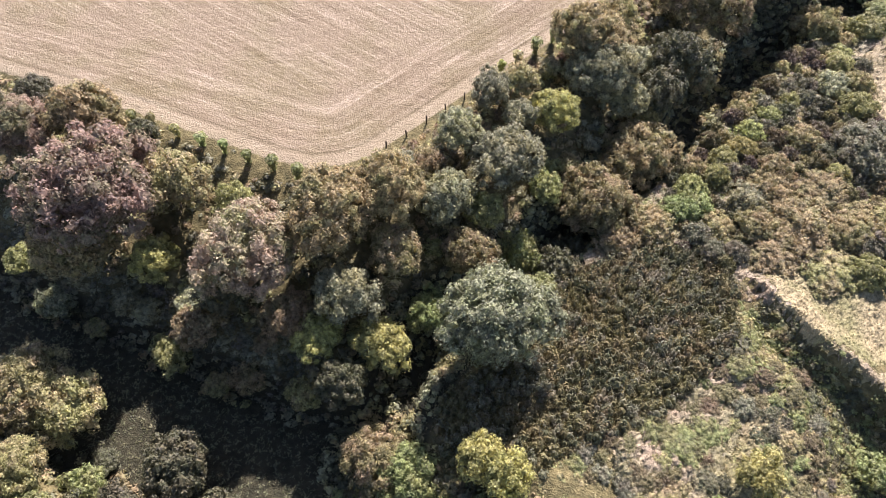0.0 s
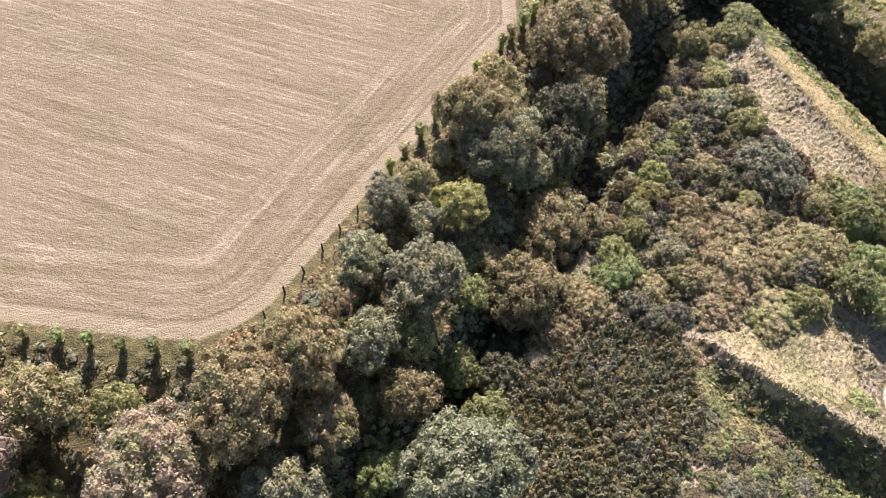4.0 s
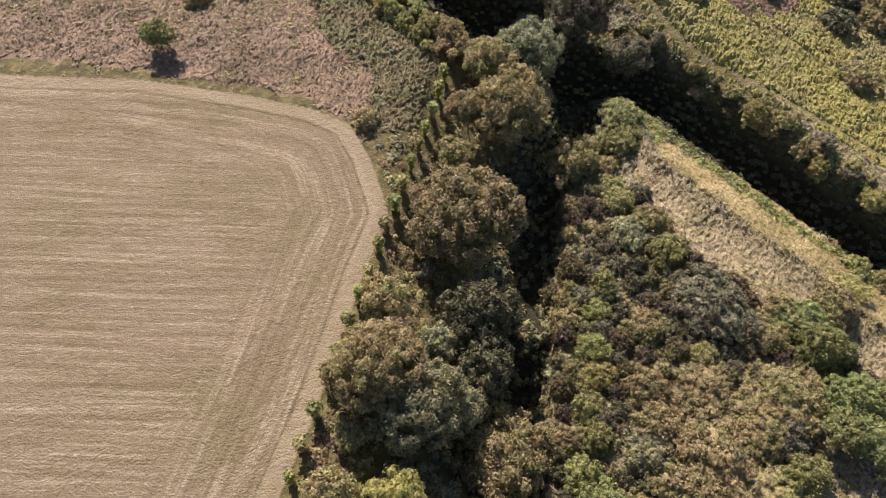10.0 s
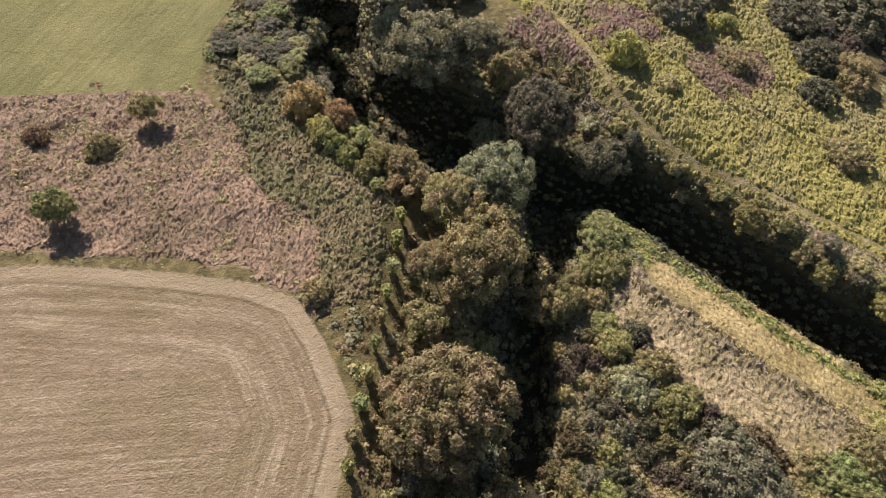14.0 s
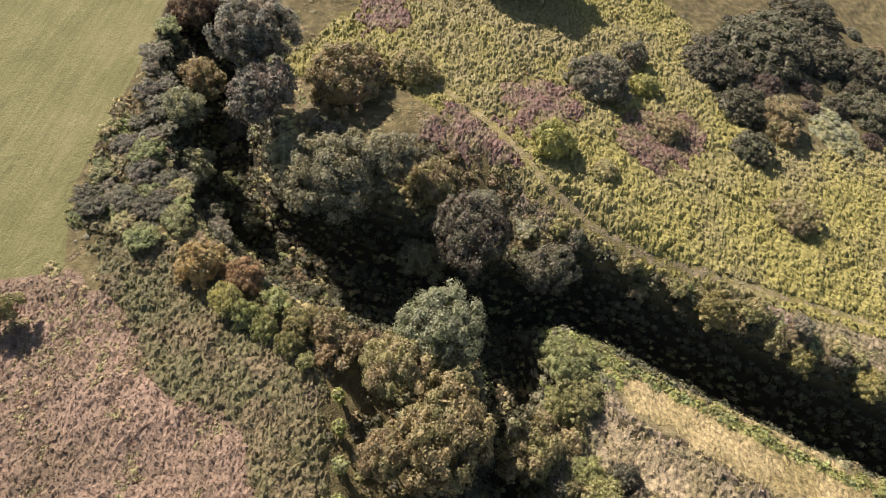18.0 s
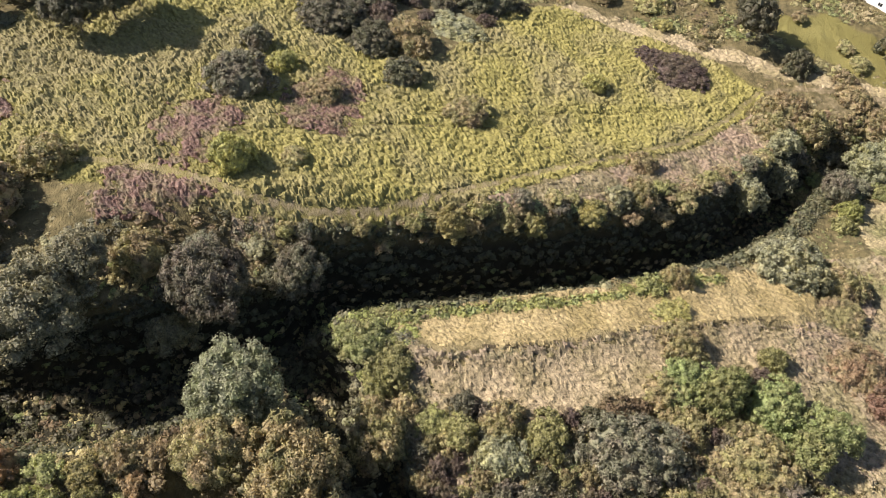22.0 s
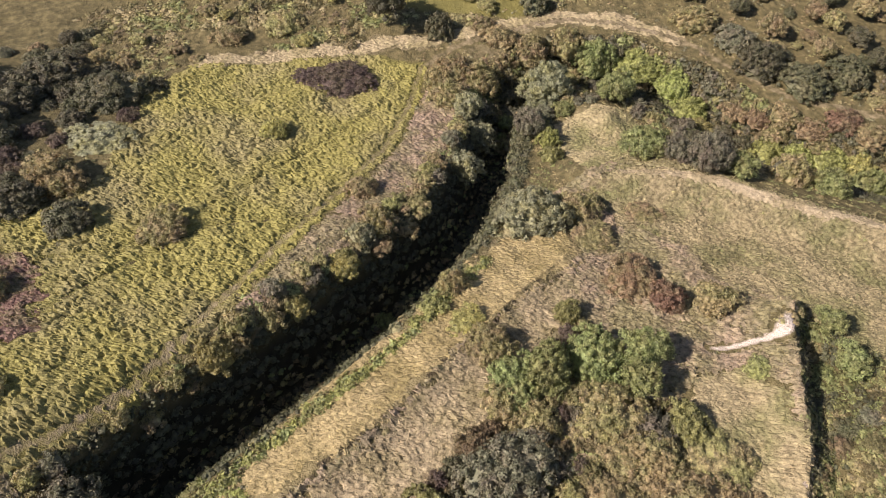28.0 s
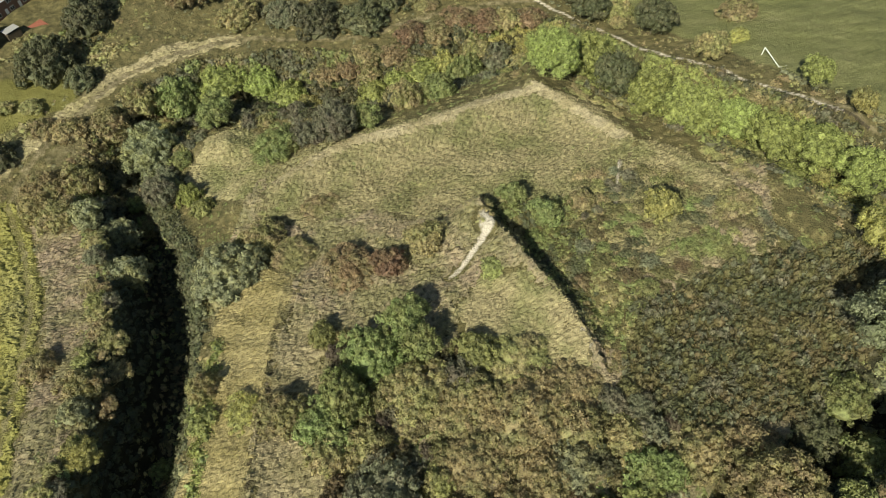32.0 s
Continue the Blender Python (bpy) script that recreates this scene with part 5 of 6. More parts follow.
def beside_fence(x, y, r):
    """Sets a plant back from the fences, to the ravine's side."""
    for (ax, ay, _), (bx, by, _), gap in ((*FENCE_LINE, 1.2), (*IVY_LINE, 5.0)):
        s = ((x - ax) * (bx - ax) + (y - ay) * (by - ay)) / ((bx - ax) ** 2 + (by - ay) ** 2)
        if 0 < s < 1:
            long = math.hypot(bx - ax, by - ay)
            nx, ny = (by - ay) / long, -(bx - ax) / long
            nx, ny = (nx, ny) if ny < 0 else (-nx, -ny)
            off = (x - ax) * nx + (y - ay) * ny
            want = 0.8 * r + gap
            if -3 < off < want:
                x, y = x + nx * (want - off), y + ny * (want - off)
    return x, y


for colour, spots in PLANTS:
    for x, y, r, *up in spots:
        x, y = beside_fence(x, y, r)
        plant(x, y, r, colour, 1.0, *up)



def off_field(x, y, gap):
    return (edge_of(x, y, FIELD) < -gap) & (edge_of(x, y, FIELD_NORTH) < -gap)


fill(71, 2200, (-105, 55, 100, 172), lambda x, y: off_field(x, y, 5.5) & (along(x, y, FENCE_LINE)[0] > np.where(x > 42, 6.5, 3.6)) & (y - 94.8 < 0.859 * (x + 13.2) + 40 * (x < -13)) & ((x < 80) | (y < 166)) & (along(x, y, IVY_LINE)[0] > 9) & (edge_of(x, y, FORT) < -1) & (along(x, y, DITCH_WEST)[0] > 4) & (along(x, y, DITCH_SOUTH)[0] > 11) & ((along(x, y, DITCH_WEST)[0] < 30) | (along(x, y, DITCH_SOUTH)[0] < 45)) & ~inside(x, y, BRAMBLE),
     ["olive", "brown", "grey", "moss", "brown", "slate"], 2.2, 4.4, 0.72, 1.35)
fill(72, 3000, (46, 76, 112, 152), lambda x, y: (edge_of(x, y, FORT) > 2) & (along(x, y, CREST_NOSE)[0] > 8) & ~inside(x, y, HAZEL) & ~inside(x, y, ROSY_BAND) & (along(x, y, CREST_CHALK)[0] > 8), ["olive", "slate", "briar", "plum", "briar", "dark"], 1.4, 3.0, 0.64, 1.7)
fill(73, 300, (106, 162, 132, 250), lambda x, y: off_field(x, y, 3) & (along(x, y, DITCH_EAST)[0] > 7) & (along(x, y, DITCH_EAST)[0] < 18) & (edge_of(x, y, SLOPE_EAST) < -1) & (x > 108 - 0.2 * (y - 170)), ["grey", "slate", "olive", "slate", "grey"], 1.6, 3.2, 0.8)
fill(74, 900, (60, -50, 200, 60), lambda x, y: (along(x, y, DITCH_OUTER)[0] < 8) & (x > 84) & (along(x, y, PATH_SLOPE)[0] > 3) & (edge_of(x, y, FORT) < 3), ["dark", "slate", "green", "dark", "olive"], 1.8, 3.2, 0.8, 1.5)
fill(85, 1400, (86, -30, 178, 50), lambda x, y: (along(x, y, CREST_OUTER)[0] > 4.5) & (along(x, y, DITCH_OUTER)[0] < 17) & (edge_of(x, y, FORT) < 9) & (along(x, y, PATH_SLOPE)[0] > 4) & ((along(x, y, DITCH_OUTER)[0] < 10) | (edge_of(x, y, FORT) > -4)) & ~inside(x, y, DRY[5]), ["dark", "slate", "green", "olive", "slate"], 1.6, 3.2, 0.68, 1.3)
fill(86, 500, (30, -30, 88, 30), lambda x, y: (along(x, y, CREST_OUTER)[0] > 4) & (along(x, y, DITCH_OUTER)[0] > 9) & (along(x, y, DITCH_OUTER)[0] < 19) & (edge_of(x, y, FORT) > -2), ["olive", "brown", "moss", "olive"], 1.2, 2.4, 0.75, 0.9)
fill(75, 300, (-105, -15, -58, 60), lambda x, y: (along(x, y, DITCH_SOUTH)[0] > 13) & (edge_of(x, y, FORT) < -12), ["olive", "dark", "dark", "green"], 3.0, 5.0)
fill(76, 120, (150, 214, 215, 262), lambda x, y: (edge_of(x, y, SLOPE_EAST) < 0) & (edge_of(x, y, FIELD_NORTH) < -3), ["dark", "dark", "brown", "grey"], 2.0, 5.0)
fill(77, 420, (40, -95, 230, -22), lambda x, y: (along(x, y, PATH_SLOPE)[0] > 4) & (along(x, y, DITCH_OUTER)[0] > 14) & (edge_of(x, y, MEADOW_SOUTH) < -2), ["brown", "dark", "olive"], 1.8, 4.6, 0.8)
fill(78, 60, (194, 20, 262, 130), lambda x, y: (along(x, y, HOUSE_GROUND)[0] > 14) & (edge_of(x, y, SLOPE_EAST) < -1), ["olive", "brown", "olive", "yellow"], 1.6, 3.2, 1.2)
fill(80, 200, (-64, 18, -22, 52), lambda x, y: along(x, y, DITCH_SOUTH)[0] > 8, ["dark", "olive", "dark"], 2.4, 4.2, 0.8)
fill(81, 1500, (112, 56, 175, 172), lambda x, y: (along(x, y, DITCH_EAST)[0] > 7) & (along(x, y, DITCH_EAST)[0] < 12.5) & (edge_of(x, y, FORT) < -2) & (along(x, y, PATH_SLOPE)[0] > 2.5), ["olive", "slate", "brown", "moss", "olive"], 1.6, 3.3, 0.7, 1.4)
fill(82, 420, (56, 30, 92, 78), lambda x, y: (along(x, y, CREST_CHALK)[0] > 1.0) & (along(x, y, CREST_CHALK)[0] < 5.5) & (-30 * (y - 35) - 37 * (x - 91) > 0), ["brown", "dark", "olive", "dark"], 0.7, 1.5, 0.8, 0.8)
fill(83, 400, (70, 206, 126, 264), lambda x, y: inside(x, y, BANK_NORTH) & off_field(x, y, 1.5), ["green", "olive", "slate", "dark"], 1.8, 3.4, 0.55)
fill(87, 1600, (22, 24, 66, 58), lambda x, y: (along(x, y, CREST_OUTER)[0] > 4) & ~inside(x, y, HAZEL) & (np.hypot(x - 47.5, y - 44) > 4) & (along(x, y, CREST_CHALK)[0] > 5) & (lumps(x, y, 12, 88) > -0.5), ["slate", "briar", "green", "dark", "olive", "briar"], 1.3, 2.5, 0.64, 0.7)
fill(79, 400, (185, 108, 265, 180), lambda x, y: inside(x, y, THORNS), ["dark", "slate", "dark", "plum", "brown"], 2.2, 4.0, 0.7)

# ---- fences, houses, road, goal ----
def plain(name, colour, rough=0.8, vary=0.15, scale=3.0):
    mat, tree, bsdf, node = material(name, rough)
    n = node("ShaderNodeTexNoise", Scale=scale, Detail=5.0, Roughness=0.65)
    lo, hi = tuple(c * (1 - vary) for c in colour), tuple(min(1, c * (1 + vary)) for c in colour)
    r = ramp(tree, [(0.3, lo), (0.7, hi)])
    tree.links.new(node("ShaderNodeNewGeometry").outputs["Position"], n.inputs["Vector"])
    tree.links.new(n.outputs[0], r.inputs[0])
    tree.links.new(r.outputs[0], bsdf.inputs["Base Color"])
    return mat


WOOD = plain("weathered_timber", (0.09, 0.07, 0.05), 0.9, 0.4, 12)
RENDERED = plain("pale_render", (0.52, 0.46, 0.42), 0.9, 0.12, 2)
BRICK_DARK = plain("brown_brick_wall", (0.20, 0.12, 0.09), 0.9, 0.3, 6)
TILES = plain("red_brown_roof_tiles", (0.15, 0.10, 0.09), 0.85, 0.25, 4)
SLATE = plain("grey_roof", (0.30, 0.28, 0.28), 0.8, 0.15, 3)
WHITE = plain("white_paint", (0.78, 0.77, 0.74), 0.6, 0.06, 3)
ASPHALT = plain("road_asphalt", (0.24, 0.23, 0.24), 0.9, 0.12, 2)
CONCRETE = plain("pale_concrete", (0.33, 0.31, 0.29), 0.9, 0.15, 3)
TYRE = plain("tyre_rubber", (0.02, 0.02, 0.02), 0.9, 0.2, 8)
DECK = plain("red_timber_deck", (0.26, 0.09, 0.06), 0.8, 0.25, 5)
glass_mat, glass_tree, glass_bsdf, _ = material("window_glass", 0.08)
glass_bsdf.inputs["Base Color"].default_value = (0.02, 0.025, 0.03, 1)
glass_bsdf.inputs["Specular IOR Level"].default_value = 0.6


def paint(name, colour):
    mat, tree, bsdf, node = material(name, 0.3)
    bsdf.inputs["Base Color"].default_value = (*colour, 1)
    bsdf.inputs["Coat Weight"].default_value = 0.6
    return mat


def part(name, bm, mat, parent, label=""):
    me = bpy.data.meshes.new(name)
    bm.to_mesh(me)
    bm.free()
    me.materials.append(mat)
    ob = new(name, me)
    ob.parent = parent
    return tagged(ob, label) if label else ob


def box(x0, y0, z0, x1, y1, z1, bevel=0.0):
    bm = bmesh.new()
    bmesh.ops.create_cube(bm, size=1, matrix=Matrix.Translation(((x0 + x1) / 2, (y0 + y1) / 2, (z0 + z1) / 2)) @ Matrix.Diagonal((x1 - x0, y1 - y0, z1 - z0, 1)))
    if bevel:
        bmesh.ops.bevel(bm, geom=bm.edges[:], offset=bevel, segments=1, affect="EDGES")
    return bm


def post_mesh():
    """A round, slightly tapered and split-topped fence post, one metre high."""
    bm = bmesh.new()
    rings = []
    for z, r in ((-0.3, 0.075), (0.0, 0.075), (0.5, 0.07), (0.94, 0.065), (1.0, 0.045)):
        rings.append([bm.verts.new((r * math.cos(k * 1.0472) * (1 + 0.1 * math.sin(k * 2.2 + z)), r * math.sin(k * 1.0472), z + (0.02 * math.sin(k * 1.7) if z > 0.9 else 0))) for k in range(6)])
    for a, b in zip(rings, rings[1:]):
        for k in range(6):
            bm.faces.new((a[k], a[(k + 1) % 6], b[(k + 1) % 6], b[k]))
    bm.faces.new(rings[-1])
    me = bpy.data.meshes.new("post")
    bm.to_mesh(me)
    bm.free()
    me.materials.append(WOOD)
    return me


POST = post_mesh()


def ivy_mesh(seed, colour):
    """Ivy grown up a post: a narrow leafy column with a bushy head."""
    rng = np.random.RandomState(seed)
    verts, faces, o = [], [], 0
    v, f = ball(rng, 6, 4)
    for c, s in (((0, 0, 0.42), (0.15, 0.15, 0.46)), ((0, 0, 0.85), (0.22, 0.22, 0.2))):
        verts.append(np.array(c) + v * s)
        faces += [tuple(i + o for i in q) for q in f]
        o += len(v)
    for n, mid, rad, leaf in ((70, (0, 0, 0.42), (0.2, 0.2, 0.5), 0.11), (90, (0, 0, 0.86), (0.3, 0.3, 0.24), 0.12)):
        d = rng.normal(0, 1, (n, 3))
        d /= np.linalg.norm(d, axis=1)[:, None]
        v2, f2 = sprays(rng, np.array(mid) + d * rad * rng.uniform(0.8, 1.15, n)[:, None], d, leaf)
        verts.append(v2)
        faces += [tuple(int(i) + o for i in q) for q in f2]
        o += len(v2)
    return mesh_from("ivy", np.concatenate(verts), faces, LEAF[colour])


IVY = [ivy_mesh(1, "green"), ivy_mesh(2, "lime"), ivy_mesh(3, "olive"), ivy_mesh(4, "lime")]
IVY_DARK = [ivy_mesh(5, "olive"), ivy_mesh(6, "green")]
fence_rng = random.Random(3)


def fence_run(start, end, first_ivy, ivies, tall, label):
    """Posts every five metres, from first_ivy on overgrown with ivy."""
    fence = new("field_fence")
    fence.location = (*start, float(land(*start)))
    dx, dy = end[0] - start[0], end[1] - start[1]
    n = round(math.hypot(dx, dy) / 4.95)
    for k in range(n + 1):
        x, y = start[0] + dx * k / n, start[1] + dy * k / n
        z = float(land(x, y))
        post = new("post", POST)
        post.parent = fence
        high = fence_rng.uniform(1.7, 2.2)
        at = Vector((x, y, z)) - fence.location
        post.matrix_basis = pose(*at, fence_rng.uniform(-5, 5), fence_rng.uniform(-5, 5), fence_rng.uniform(0, 360)) @ Matrix.Diagonal((2.3, 2.3, high, 1))
        if k >= first_ivy and fence_rng.random() < 0.93:
            ivy = new("ivy", ivies[fence_rng.randrange(len(ivies))])
            ivy.parent = post
            h = tall * fence_rng.uniform(0.8, 1.2)
            w = fence_rng.uniform(2.8, 3.9)
            ivy.matrix_basis = Matrix.Diagonal((w / 2.3, w / 2.3, h / high, 1))
    return tagged(fence, label, "fence")


fence_run((-13.2, 94.8), (81.8, 176.4), 7, IVY, 3.3, "weathered timber post fence, partly overgrown with bright ivy")
fence_run((-25.5, 91.2), (-68.5, 109.6), 0, IVY_DARK, 3.3, "row of timber posts overgrown with tall ivy columns")


def house(at, turn, long, deep, wall_mat, roof_mat, windows, label):
    """A two-storey house with a ridged roof, chimney and windows; x along its front, y into its depth."""
    root = new("house")
    root.matrix_basis = pose(at[0], at[1], float(land(*at)) - 0.1, 0, 0, turn)
    eave, ridge = 5.0, 7.6
    bm = box(0, 0, -1.5, long, deep, eave)
    a = [bm.verts.new(p) for p in ((0, 0, eave + 0.002), (0, deep, eave + 0.002), (0, deep / 2, ridge - 0.15))]
    b = [bm.verts.new(p) for p in ((long, 0, eave + 0.002), (long, deep, eave + 0.002), (long, deep / 2, ridge - 0.15))]
    bm.faces.new((a[0], a[2], a[1]))
    bm.faces.new(b)
    part("wall", bm, wall_mat, root)
    for sgn in (0, 1):
        bm = bmesh.new()
        y0, y1 = (-0.4, deep / 2) if not sgn else (deep + 0.4, deep / 2)
        lo, rise = eave - 0.25, (ridge - eave) / (deep / 2)
        lo = eave - 0.4 * rise
        quad = [(-0.3, y0, lo), (long + 0.3, y0, lo), (long + 0.3, y1, ridge), (-0.3, y1, ridge)]
        vs = [bm.verts.new(p) for p in quad] + [bm.verts.new((x, y, z - 0.12)) for x, y, z in quad]
        for q in ((0, 1, 2, 3), (7, 6, 5, 4), (0, 4, 5, 1), (1, 5, 6, 2), (2, 6, 7, 3), (3, 7, 4, 0)):
            bm.faces.new([vs[i] for i in q])
        roof = part("roof", bm, roof_mat, root)
        if not sgn:
            for x in (long * 0.12, long * 0.3, long * 0.62):
                part("roof_vent", box(x, deep * 0.2, eave + 0.9, x + 0.3, deep * 0.2 + 0.3, eave + 1.5, 0.03), WHITE, roof)
    # thin dark brick skins put the gables' shade into their colour
    for x in (-0.05, long):
        bm = bmesh.new()
        ring = [(0, -1.5), (deep, -1.5), (deep, eave), (deep / 2, ridge - 0.2), (0, eave)]
        a = [bm.verts.new((x, y, z)) for y, z in ring]
        b = [bm.verts.new((x + 0.05, y, z)) for y, z in ring]
        bm.faces.new(a[::-1])
        bm.faces.new(b)
        for k in range(5):
            bm.faces.new((a[k], a[(k + 1) % 5], b[(k + 1) % 5], b[k]))
        bmesh.ops.recalc_face_normals(bm, faces=bm.faces[:])
        part("gable", bm, BRICK_DARK, root, "brick-brown gable end, its dark tone standing for shade")
    for x in np.arange(5.5, long, 11.0):
        stack = part("chimney", box(x, deep / 2 - 0.4, ridge - 0.6, x + 1.3, deep / 2 + 0.4, ridge + 1.0, 0.03), BRICK_DARK, root)
        for k in (0.2, 0.75):
            part("chimney_pot", box(x + k, deep / 2 - 0.15, ridge + 0.95, x + k + 0.3, deep / 2 + 0.15, ridge + 1.4, 0.06), TILES, stack)
    for x in np.arange(1.2, long - 1.5, windows):
        for z in (0.7, 3.2):
            win = part("window", box(x, -0.06, z, x + 1.5, 0.05, z + 1.25, 0.01), WHITE, root, "white-framed window")
            for k in (0.1, 0.8):
                part("pane", box(x + k, -0.075, z + 0.12, x + k + 0.6, 0.0, z + 1.13), glass_mat, win)
        part("door", box(x + 2.2, -0.05, 0.05, x + 3.1, 0.05, 2.1, 0.01), WHITE, root)
    return tagged(root, label, "house")


ALONG = math.degrees(math.atan2(0.65, 0.76))
near = house((247.8, 52.5), ALONG, 54, 11.0, RENDERED, TILES, 4.6, "pale rendered terrace house row with a red-brown tiled roof")
# x runs along the back wall, depth towards the road: mirror so that the back faces the slope
near.scale = (1, -1, 1)
far_house = house((232, -22), 70, 16, 8.0, BRICK_DARK, SLATE, 4.6, "brick house with a grey roof beside back gardens")
far_house.scale = (1, -1, 1)
gable_house = house((230, 1), 40, 12, 7.0, WHITE, SLATE, 4.6, "white rendered house with a grey roof beside the road bend")
gable_house.scale = (1, -1, 1)


def lean_to(at, turn, size, roof_mat, label, name="shed"):
    root = new(name)
    w, d, h = size
    root.matrix_basis = pose(at[0], at[1], float(land(*at)), 0, 0, turn)
    part("wall", box(0, 0, -0.3, w, d, h - 0.25), WHITE if name == "conservatory" else WOOD, root)
    bm = bmesh.new()
    lo = [bm.verts.new(p) for p in ((-0.15, -0.15, h - 0.25), (w + 0.15, -0.15, h - 0.25), (w + 0.15, d + 0.15, h + 0.3), (-0.15, d + 0.15, h + 0.3))]
    hi = [bm.verts.new((v.co.x, v.co.y, v.co.z + 0.1)) for v in lo]
    bm.faces.new(lo[::-1])
    bm.faces.new(hi)
    for k in range(4):
        bm.faces.new((lo[k], lo[(k + 1) % 4], hi[(k + 1) % 4], hi[k]))
    part("roof", bm, roof_mat, root)
    if name == "conservatory":
        for k in range(3):
            part("pane", box(0.15 + k * w / 3, -0.03, 0.5, 0.15 + k * w / 3 + w / 3 - 0.3, 0.02, h - 0.45), glass_mat, root)
    return tagged(root, label, name)


lean_to((250.5, 60.0), ALONG, (3.6, 2.8, 2.6), WHITE, "white glazed conservatory with a pale roof behind a house", "conservatory")
lean_to((229, -8), 65, (4.0, 3.0, 2.3), SLATE, "timber shed with a grey felt roof in a garden")
lean_to((236, -4), 65, (3.0, 2.4, 2.2), WHITE, "timber shed with a white roof in a garden")
def extension(along_wall, out, size, turn, wall_mat, roof_mat, label):
    """A small gabled outbuilding behind the house row."""
    w, d, h = size
    c, s = math.cos(radians(ALONG)), math.sin(radians(ALONG))
    x, y = 247.8 + along_wall * c - out * s, 52.5 + along_wall * s + out * c
    root = new("outhouse")
    root.matrix_basis = pose(x, y, float(land(x, y)) - 0.1, 0, 0, ALONG + turn)
    bm = box(0, 0, -0.4, w, d, h)
    part("wall", bm, wall_mat, root)
    for k in (0, 1):
        bm = bmesh.new()
        x0 = -0.2 if k == 0 else w + 0.2
        quad = [(x0, -0.2, h - 0.1), (x0, d + 0.2, h - 0.1), (w / 2, d + 0.2, h + 0.32 * w), (w / 2, -0.2, h + 0.32 * w)]
        vs = [bm.verts.new(p) for p in quad] + [bm.verts.new((a, b, z - 0.1)) for a, b, z in quad]
        for q in ((0, 1, 2, 3), (7, 6, 5, 4), (0, 4, 5, 1), (1, 5, 6, 2), (2, 6, 7, 3), (3, 7, 4, 0)):
            bm.faces.new([vs[i] for i in q])
        bmesh.ops.recalc_face_normals(bm, faces=bm.faces[:])
        part("roof", bm, roof_mat, root)
    for y0 in (0, d):
        bm = bmesh.new()
        vs = [bm.verts.new(p) for p in ((0, y0, h), (w, y0, h), (w / 2, y0, h + 0.3 * w))]
        bm.faces.new(vs)
        part("gable", bm, wall_mat, root)
    part("door", box(w * 0.3, d - 0.02, 0.1, w * 0.3 + 0.8, d + 0.05, 1.95, 0.01), WHITE, root)
    return tagged(root, label, "outhouse")


extension(16.0, 1.2, (3.4, 3.2, 2.3), 0, RENDERED, TILES, "rendered outhouse with a tiled gable roof behind the terrace")
extension(22.5, 1.2, (3.6, 3.6, 2.4), 0, RENDERED, TILES, "rendered outhouse with a tiled gable roof behind the terrace")
extension(34.0, 1.6, (3.0, 3.0, 2.2), 0, WHITE, SLATE, "white outhouse with a grey gable roof behind the terrace")
extension(44.0, 1.2, (3.6, 3.4, 2.3), 0, RENDERED, TILES, "rendered outhouse with a tiled gable roof behind the terrace")
extension(39.0, 5.2, (2.6, 2.2, 1.9), 90, WHITE, WHITE, "white garden shed with a pale roof behind the terrace")


def garden_fence(a, b, label):
    """A close-boarded fence between two places."""
    root = new("garden_fence")
    root.location = (*a, float(land(*a)))
    n = max(2, int(math.hypot(b[0] - a[0], b[1] - a[1]) / 1.8))
    turn = math.degrees(math.atan2(b[1] - a[1], b[0] - a[0]))
    for k in range(n):
        x, y = a[0] + (b[0] - a[0]) * k / n, a[1] + (b[1] - a[1]) * k / n
        z = float(land(x, y)) - root.location.z
        panel = part("panel", box(0.05, -0.02, 0.0, 1.75, 0.02, 1.5), WOOD, root)
        panel.matrix_basis = pose(x - a[0], y - a[1], z, 0, 0, turn)
        post = part("post", box(-0.05, -0.05, -0.3, 0.05, 0.05, 1.65, 0.01), WOOD, root)
        post.matrix_basis = pose(x - a[0], y - a[1], z, 0, 0, turn)
    return tagged(root, label, "fence")


def behind(u, v):
    c, s = math.cos(radians(ALONG)), math.sin(radians(ALONG))
    return 247.8 + u * c - v * s, 52.5 + u * s + v * c


for u in (13.5, 26.5, 39.5):
    garden_fence(behind(u, 0.6), behind(u, 8.2), "brown close-boarded fence between two back gardens")
garden_fence(behind(5.5, 8.6), behind(52, 9.6), "brown close-boarded fence along the ends of back gardens")
deck = new("deck")
deck.matrix_basis = pose(225, -14, float(land(225, -14)), 0, 0, 65)
for k in range(12):
    part("plank", box(k * 0.42, 0, 0.15, k * 0.42 + 0.4, 4.0, 0.25), DECK, deck)
part("frame", box(0.05, 0.1, -0.1, 4.95, 3.9, 0.14), WOOD, deck)
tagged(deck, "red-stained timber garden deck beside sheds", "deck")


